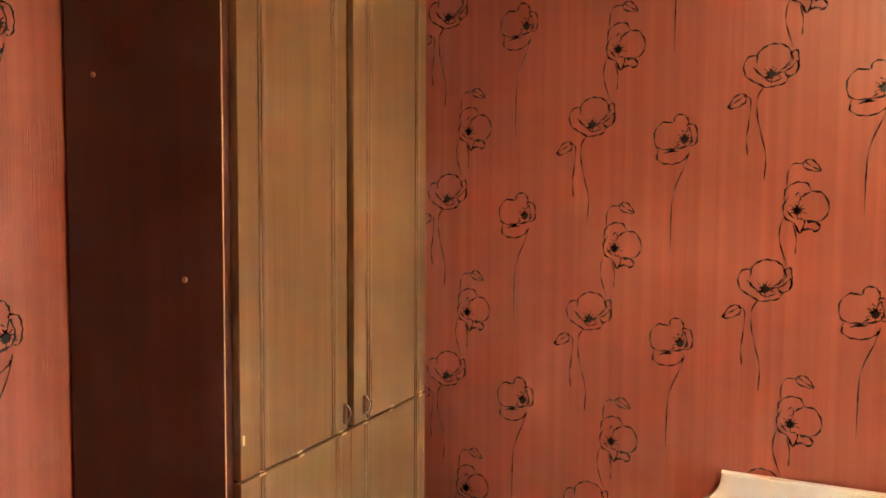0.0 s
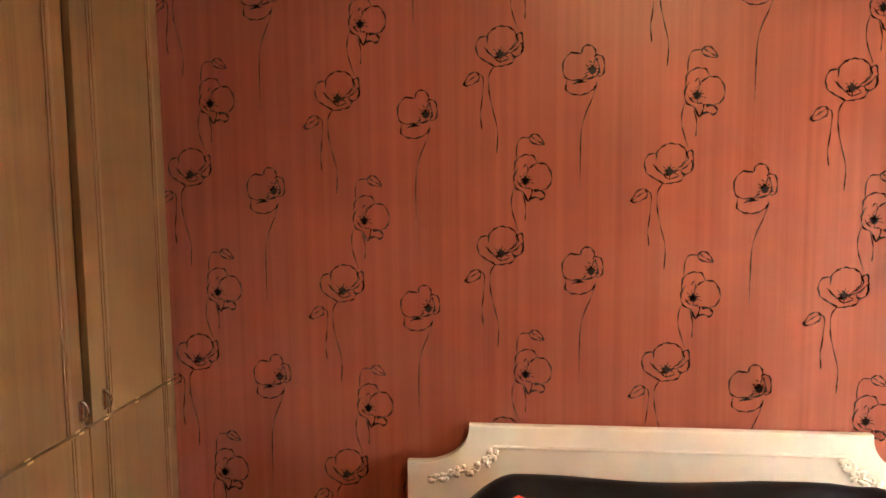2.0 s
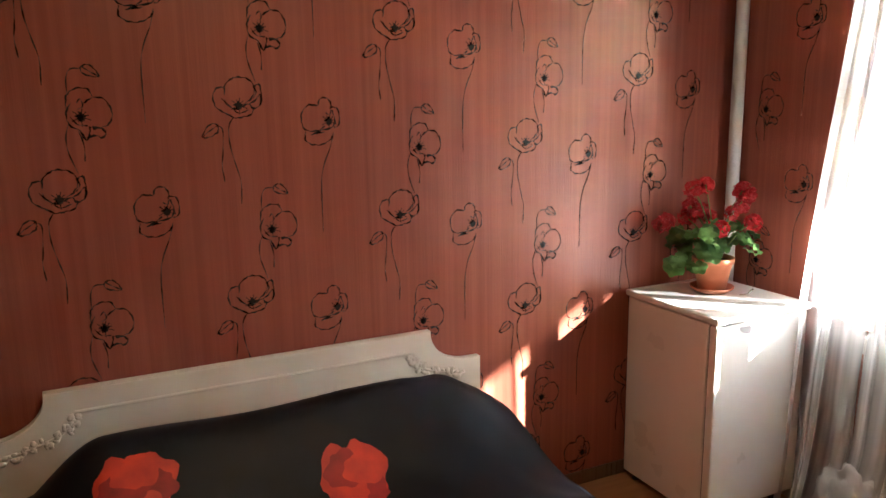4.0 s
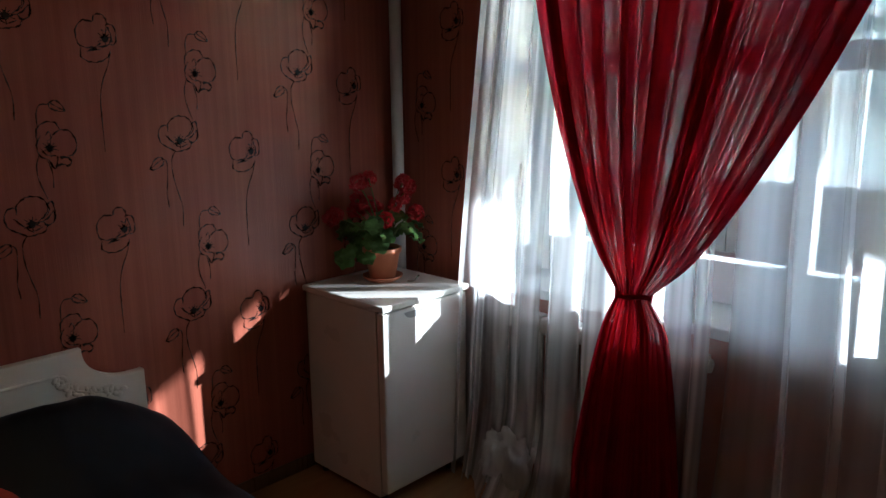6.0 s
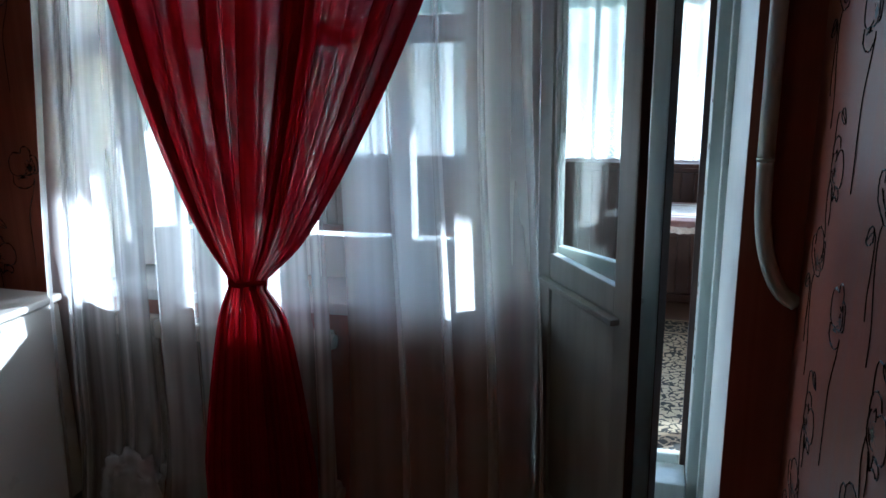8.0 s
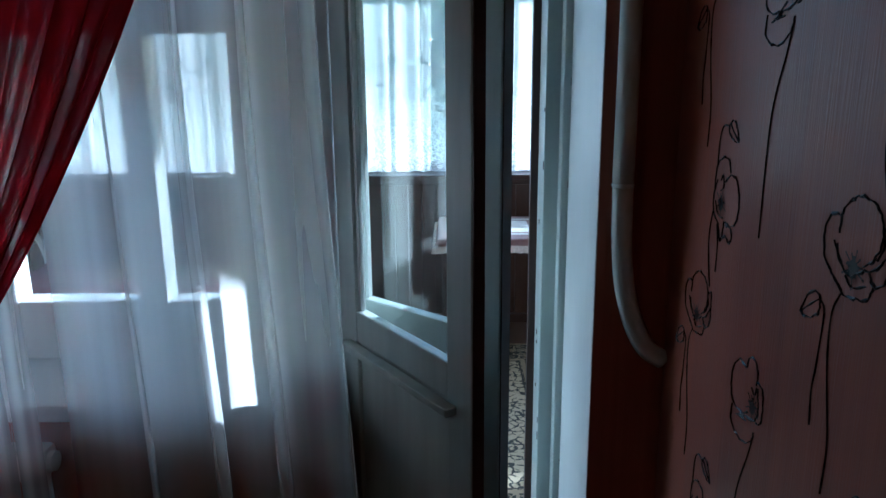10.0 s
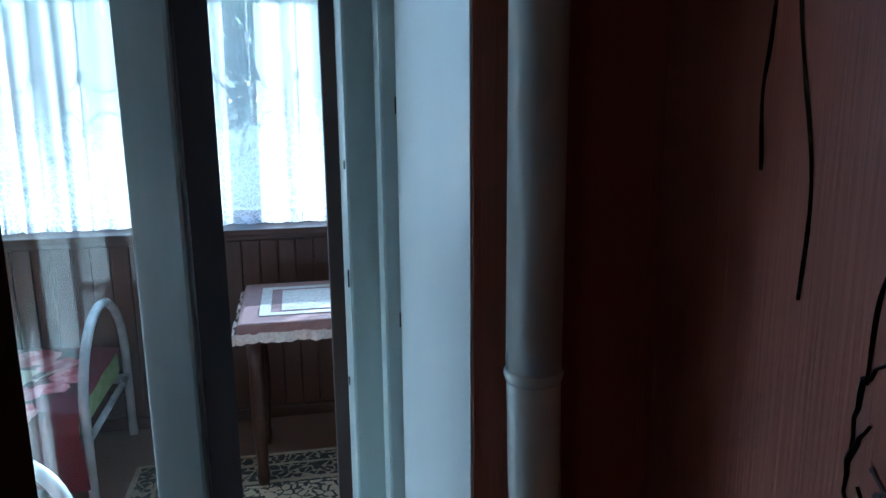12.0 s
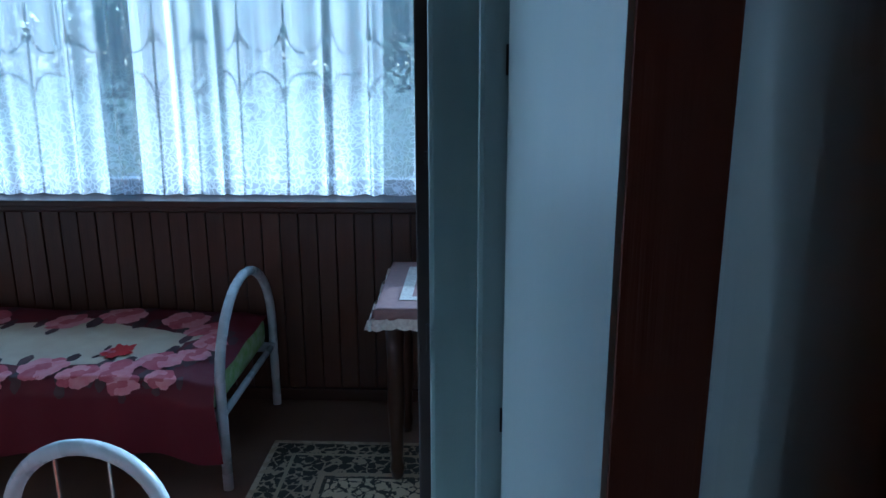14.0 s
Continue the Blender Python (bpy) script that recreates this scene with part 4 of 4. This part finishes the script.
def lace_curtain(ya, yb, seed):
    rnd_ = random.Random(seed)
    ph0 = rnd_.uniform(0, 6)
    folds = (yb - ya) / .115

    def at(u, v):
        scallop = .007 * abs(math.sin(u * folds * math.tau / 2 * 1.0 + ph0))
        z = LEDGE + .016 - scallop * (1 - v) + (2.295 - LEDGE - .016) * v
        ph = u * folds * math.tau + 1.9 * math.sin(u * 7 + ph0) + 1.2 * math.sin(u * 19 + 2 * ph0)
        yy = ya + (yb - ya) * u + .018 * math.sin(ph * .5 + ph0) * (1 - .5 * v)
        return Vector((VX - .035 + (.007 + .005 * math.sin(u * 23 + ph0)) * math.sin(ph) - .02 * (1 - v), yy, z))
    solid("lace_curtain", sheet(int((yb - ya) * 170), 24, at), LACE, "white lace curtain with floral border above the ledge", "curtain", True, group="veranda lace curtains")


lace_curtain(-3.4, -1.35, 1)
lace_curtain(-4.9, -3.42, 4)
lace_curtain(-1.37, .65, 2)
lace_curtain(.63, VY1 - .05, 3)

# iron grille outside the panes
gr = thing("window_grille", (VX + .26, -1.4, 1.0), "painted iron window grille with arched scrolls", "grille")
GX = VX + .26
for z in (1.0, 2.3):
    part("rail", box((GX - .006, -3.25, z - .012), (GX + .006, 1.6, z + .012)), IRON, gr)
y = -3.2
k = 0
while y < 1.5:
    part("bar", tube([(GX, y, 1.0), (GX, y, 2.3)], .004, 6), IRON, gr)
    part("arch", tube([(GX, y + .09 - .082 * math.cos(a), 1.58 + .10 * math.sin(a)) for a in [math.pi * i / 12 for i in range(13)]], .003, 6), IRON, gr)
    part("arch", tube([(GX, y + .09 - .082 * math.cos(a), 1.86 - .10 * math.sin(a)) for a in [math.pi * i / 12 for i in range(13)]], .003, 6), IRON, gr)
    bm = bmesh.new()
    bmesh.ops.create_icosphere(bm, subdivisions=2, radius=.016, matrix=Matrix.Translation((GX, y, 1.82)))
    part("knob", bm, IRON, gr, "", True)
    y += .18
for z in (1.05, 2.2):
    part("bracket", box((VX + .13, -1.43, z - .01), (GX - .006, -1.41, z + .01)), IRON, gr)

# rug
RUG = material("rug_pile", (.52, .46, .32), .95)
n, l = RUG.node_tree.nodes, RUG.node_tree.links
p_ = n["Principled BSDF"]
tc, sep = n.new("ShaderNodeTexCoord"), n.new("ShaderNodeSeparateXYZ")
l.new(tc.outputs["Object"], sep.inputs["Vector"])


def node_math(op, a, b_=None, clamp=False):
    q = n.new("ShaderNodeMath")
    q.operation, q.use_clamp = op, clamp
    for i, s in enumerate((a, b_)):
        if s is None:
            continue
        if isinstance(s, (int, float)):
            q.inputs[i].default_value = s
        else:
            l.new(s, q.inputs[i])
    return q.outputs["Value"]


RX0, RX1, RY0, RY1 = 1.5, 3.34, -3.15, -1.94
edge_x = node_math("SUBTRACT", (RX1 - RX0) / 2, node_math("ABSOLUTE", sep.outputs["X"]))
edge_y = node_math("SUBTRACT", (RY1 - RY0) / 2, node_math("ABSOLUTE", sep.outputs["Y"]))
edge = node_math("MINIMUM", edge_x, edge_y)
vor = n.new("ShaderNodeTexVoronoi")
vor.feature, vor.inputs["Scale"].default_value = "DISTANCE_TO_EDGE", 24.0
vor2 = n.new("ShaderNodeTexNoise")
vor2.inputs["Scale"].default_value, vor2.inputs["Detail"].default_value = 44.0, 3.0
l.new(tc.outputs["Object"], vor.inputs["Vector"])
l.new(tc.outputs["Object"], vor2.inputs["Vector"])
vines = node_math("LESS_THAN", node_math("ADD", vor.outputs["Distance"], node_math("MULTIPLY", node_math("SUBTRACT", vor2.outputs["Fac"], .5), .55)), .07)
bands = n.new("ShaderNodeValToRGB")
bands.color_ramp.interpolation = "CONSTANT"
for pos, col in ((0, (.42, .36, .26, 1)), (.06, (.03, .035, .03, 1)), (.26, (.34, .3, .2, 1)), (.30, (.035, .04, .035, 1)), (.62, (.36, .3, .2, 1)), (.68, (.05, .05, .04, 1)), (.72, (.5, .44, .3, 1))):
    e_ = bands.color_ramp.elements.new(pos) if pos else bands.color_ramp.elements[0]
    e_.color = col
bands.color_ramp.elements[-1].color = (.5, .44, .3, 1)
l.new(node_math("MULTIPLY", edge, 2.6, True), bands.inputs["Fac"])
flip = n.new("ShaderNodeMix")
flip.data_type = "RGBA"
l.new(vines, flip.inputs["Factor"])
l.new(bands.outputs["Color"], flip.inputs[6])
inv = n.new("ShaderNodeMix")
inv.data_type = "RGBA"
inv.inputs[6].default_value, inv.inputs[7].default_value = (.33, .28, .19, 1), (.045, .05, .045, 1)
l.new(node_math("GREATER_THAN", edge, .27), inv.inputs["Factor"])
l.new(inv.outputs[2], flip.inputs[7])
l.new(flip.outputs[2], p_.inputs["Base Color"])
rug = thing("rug", ((RX0 + RX1) / 2, (RY0 + RY1) / 2, 0), "cream and dark green oriental patterned rug on the veranda", "rug")
part("woven_top", box((RX0, RY0, -.001), (RX1, RY1, .007), .003), RUG, rug)

# table with its cloth
TX0, TX1, TY0, TY1, TZ = 2.95, 3.52, -3.085, -2.445, .735
tab = thing("table", ((TX0 + TX1) / 2, (TY0 + TY1) / 2, 0), "dark wooden veranda table under a mauve cloth", "table")
part("tabletop", box((TX0, TY0, TZ - .03), (TX1, TY1, TZ), .006), DARK_WOOD, tab)
part("apron", box((TX0 + .08, TY0 + .05, TZ - .11), (TX1 - .06, TY1 - .05, TZ - .03), .003), DARK_WOOD, tab)
for x in (TX0 + .13, TX1 - .06):
    for y in (TY0 + .05, TY1 - .04):
        part("leg", add_lathe(bmesh.new(), [(.02, 0), (.028, .05), (.022, .09), (.033, .3), (.03, .5), (.036, .625)], (x, y, 0), 16), DARK_WOOD, tab, "", True)
CX0, CX1, CY0, CY1 = TX0 - .015, TX1 + .012, TY0 - .012, TY1 + .012


def cloth_at(u, v, lift=0.0, drop=.045):
    a, b_ = -.13 + 1.26 * u, -.14 + 1.28 * v
    x, y = CX0 + (CX1 - CX0) * min(1, max(0, a)), CY0 + (CY1 - CY0) * min(1, max(0, b_))
    over = max(0, -a * 5, (a - 1) * 5, -b_ * 5, (b_ - 1) * 5)
    wave = .012 * math.sin(u * 40 + v * 38) * over
    x += (-1 if a < 0 else 1 if a > 1 else 0) * (.012 * over + wave)
    y += (-1 if b_ < 0 else 1 if b_ > 1 else 0) * (.012 * over + wave)
    return Vector((x, y, TZ + .004 + lift - drop * min(1.1, over * 1.55)))


cl = solid("tablecloth", sheet(60, 60, cloth_at), TABLE_CLOTH, "mauve tablecloth with white lace edging on the table", "tablecloth", True)
for ua, ub, va, vb in ((.22, .78, .2, .25), (.22, .78, .75, .8), (.22, .27, .25, .75), (.73, .78, .25, .75)):
    part("lace_band", sheet(24, 24, lambda u, v: cloth_at(ua + (ub - ua) * u, va + (vb - va) * v, .003)), CLOTH_WHITE, cl, "pale lace band")
part("lace_panel", sheet(24, 24, lambda u, v: cloth_at(.3 + .4 * u, .3 + .4 * v, .003)), CLOTH_WHITE, cl, "pale lace panel")


def hem(side):
    def at(u, v):
        s = -.02 + 1.04 * u
        base = cloth_at(s if side < 2 else (0, 1)[side - 2], (0, 1)[side] if side < 2 else s)
        out = Vector(((0, 0, -1, 1)[side], (-1, 1, 0, 0)[side], 0)) * (.004 + .012 * v + .004 * math.sin(u * 60))
        return base + out + Vector((0, 0, -.032 * v - .006 * abs(math.sin(u * 60)) * v + .012))
    return at


for s_ in range(4):
    part("hem", sheet(80, 4, hem(s_)), CLOTH_WHITE, cl, "white scalloped lace hem", True)

# metal bed with the rose cover
BY0, BY1, BX0, BX1 = -1.858, .04, 2.985, 3.69
cot = thing("metal_bed", ((BX0 + BX1) / 2, (BY0 + BY1) / 2, 0), "grey-blue tubular metal single bed with arched ends", "bed")
R_ = (BX1 - BX0) / 2
for name, y in (("foot_arch", BY0), ("head_arch", BY1)):
    pts = [(BX0, y, 0), (BX0, y, .2)] + [((BX0 + BX1) / 2 - R_ * math.cos(a), y, .395 + .34 * math.sin(a)) for a in [math.pi * i / 28 for i in range(29)]] + [(BX1, y, .2), (BX1, y, 0)]
    arch = part(name, tube(pts, .019, 16), STEEL_PAINT, cot, "", True)
    part("crossbar", tube([(BX0, y, .3), (BX1, y, .3)], .014, 12), STEEL_PAINT, arch, "", True)
for x in (BX0 + .02, BX1 - .02):
    part("side_rail", box((x - .012, BY0, .27), (x + .012, BY1, .31), .004), STEEL_PAINT, cot)
part("mattress", box((BX0 + .01, BY0 + .025, .312), (BX1 - .01, BY1 - .03, .43), .03), GREEN_CLOTH, cot, "green patterned mattress")


def rose_at(u, v, lift=0.0):
    a = -.62 + 1.72 * u
    y = BY0 + .03 + (BY1 - BY0 - .08) * v
    over_l, over_r = max(0, -a), max(0, a - 1)
    x = BX0 - .012 + (BX1 - BX0 + .012) * min(1, max(0, a))
    z = .452 + .006 * math.sin(y * 9 + x * 7) + .004 * math.sin(x * 23)
    if over_l:
        k = min(1, over_l / .12)
        x -= .035 * k + .012 * math.sin(y * 24) * k
        z -= over_l * .47 + .01 * math.sin(y * 17) * k
    if over_r:
        z -= over_r * .5
        x += .01
    y -= .035 * max(0, 1 - v / .03) * (.4 + over_l)
    return Vector((x, y, z + lift - .02 * (1 - math.exp(-max(0, .05 - v) * 40)))) + (Vector((-lift * 1.4, 0, 0)) if over_l else Vector((0, 0, 0)))


rc = solid("bedspread", sheet(70, 90, rose_at), MAROON, "maroon bedspread with pink roses on the metal bed", "bedspread", True)
print_patch("cream_field", rc, CREAM, rose_at, .62, .44, .2, .34, 3, 5, .12, .002, label="cream printed field")
roses = [(.47, .13, .055, .04), (.40, .20, .05, .035), (.52, .075, .04, .03), (.62, .06, .05, .028), (.74, .1, .06, .04), (.84, .17, .06, .045), (.42, .36, .06, .04), (.36, .46, .05, .04), (.86, .33, .06, .045), (.8, .45, .06, .04), (.55, .26, .03, .02), (.36, .10, .035, .025), (.45, .6, .06, .04), (.82, .65, .06, .04), (.6, .78, .07, .04), (.37, .27, .045, .035), (.37, .56, .05, .035), (.38, .7, .05, .035), (.33, .17, .035, .028)]
for k, (cu, cv, ru, rv) in enumerate(roses):
    ru, rv = ru * 1.2, rv * 1.2
    for j in range(4):
        a = j * math.tau / 4 + k * .7
        print_patch("leaf_print", rc, LEAF_PRINT, rose_at, cu + ru * 1.35 * math.cos(a), cv + rv * 1.35 * math.sin(a), ru * .55, rv * .25, 40 + k * 9 + j, 2, .2, .0035, a)
    for j in range(6):
        a = j * math.tau / 6 + k
        print_patch("petal_print", rc, ROSE if (j + k) % 3 else ROSE_DEEP, rose_at, cu + ru * .55 * math.cos(a), cv + rv * .55 * math.sin(a), ru * .55, rv * .5, 100 + k * 9 + j, 3, .16, .005 + .0004 * j, a)
    print_patch("petal_print", rc, ROSE_DEEP, rose_at, cu, cv, ru * .35, rv * .35, 300 + k, 4, .2, .008)
print_patch("red_flower_print", rc, RED_PRINT, rose_at, .55, .245, .06, .03, 77, 5, .3, .007, label="small red flower print")

# metal chair with an arched back
CHX, CHY = 1.945, -1.93
ch = thing("metal_chair", (CHX + .2, CHY, 0), "white tubular metal chair with arched barred back", "chair")
pts = [(CHX, CHY - .175, 0), (CHX, CHY - .175, .4)] + [(CHX, CHY - .175 * math.cos(a), .585 + .18 * math.sin(a)) for a in [math.pi * i / 20 for i in range(21)]] + [(CHX, CHY + .175, .4), (CHX, CHY + .175, 0)]
part("back_frame", tube(pts, .018, 14), STEEL_PAINT, ch, "", True)
for dy in (-.06, .06):
    part("back_bar", tube([(CHX, CHY + dy, .36), (CHX, CHY + dy, .74)], .0045, 8), CHROME, ch)
part("seat", box((CHX + .02, CHY - .18, .36), (CHX + .36, CHY + .18, .395), .015), MAROON, ch, "dark red padded seat")
part("seat_frame", box((CHX, CHY - .165, .335), (CHX + .35, CHY + .165, .36), .005), STEEL_PAINT, ch)
for dy in (-.16, .16):
    part("leg", tube([(CHX + .34, CHY + dy, .34), (CHX + .355, CHY + dy, 0)], .013, 12), STEEL_PAINT, ch)

# ---- outside ----
structure("ground", box((VX + .2, -60, -.5), (120, 60, -.4)), GRASS, "rough grass and earth outside the veranda")


def tree(x, y, h, r, seed):
    rnd_ = random.Random(seed)
    t = thing("tree", (x, y, -.4), "leafy green garden tree outside the windows", "tree", "garden trees")
    top = Vector((x + rnd_.uniform(-.3, .3), y, h * .55))
    bm = add_tube(bmesh.new(), smooth_line([(x, y, -.45), (x + .05, y, h * .25), top], 4), [.14 - .009 * i for i in range(9)], 8)
    tips = []
    for k in range(9):
        a, el = k * 2.4, rnd_.uniform(.2, 1.1)
        tip = top + Vector((math.cos(a) * math.cos(el), math.sin(a) * math.cos(el), math.sin(el) * 1.1 - .1)) * r * rnd_.uniform(.6, 1)
        add_tube(bm, [top - Vector((0, 0, rnd_.uniform(0, .8))), (top + tip) / 2 + Vector((0, 0, .1)), tip], [.05, .03, .01], 6)
        tips.append(tip)
    part("trunk", bm, BARK, t, "", True)
    verts, faces = [], []
    for _ in range(5200):
        tip = rnd_.choice(tips)
        c = tip + Vector((rnd_.gauss(0, 1), rnd_.gauss(0, 1), rnd_.gauss(0, .8))) * r * .3
        d1 = Vector((rnd_.gauss(0, 1), rnd_.gauss(0, 1), rnd_.gauss(0, 1))).normalized()
        d2 = d1.orthogonal().normalized()
        s = rnd_.uniform(.06, .12)
        i = len(verts)
        verts += [c - d1 * s, c + d2 * s * .45, c + d1 * s, c - d2 * s * .45]
        faces.append((i, i + 1, i + 2, i + 3))
    me = bpy.data.meshes.new("crown")
    me.from_pydata([v_ - Vector((x, y, -.4)) for v_ in verts], [], faces)
    me.materials.append(TREE_LEAF)
    crown = new("crown", me)
    crown.parent = t


for k, (x, y, h, r) in enumerate(((9, -1.2, 2.6, 1.6), (10.5, 1.4, 2.8, 1.8), (8.5, 3.9, 2.6, 1.6), (11, -4.6, 2.7, 1.7), (12, 6.8, 3.2, 2.0), (13, -2.6, 2.9, 1.9), (12, 10, 3, 2))):
    tree(x, y, h, r, 20 + k)
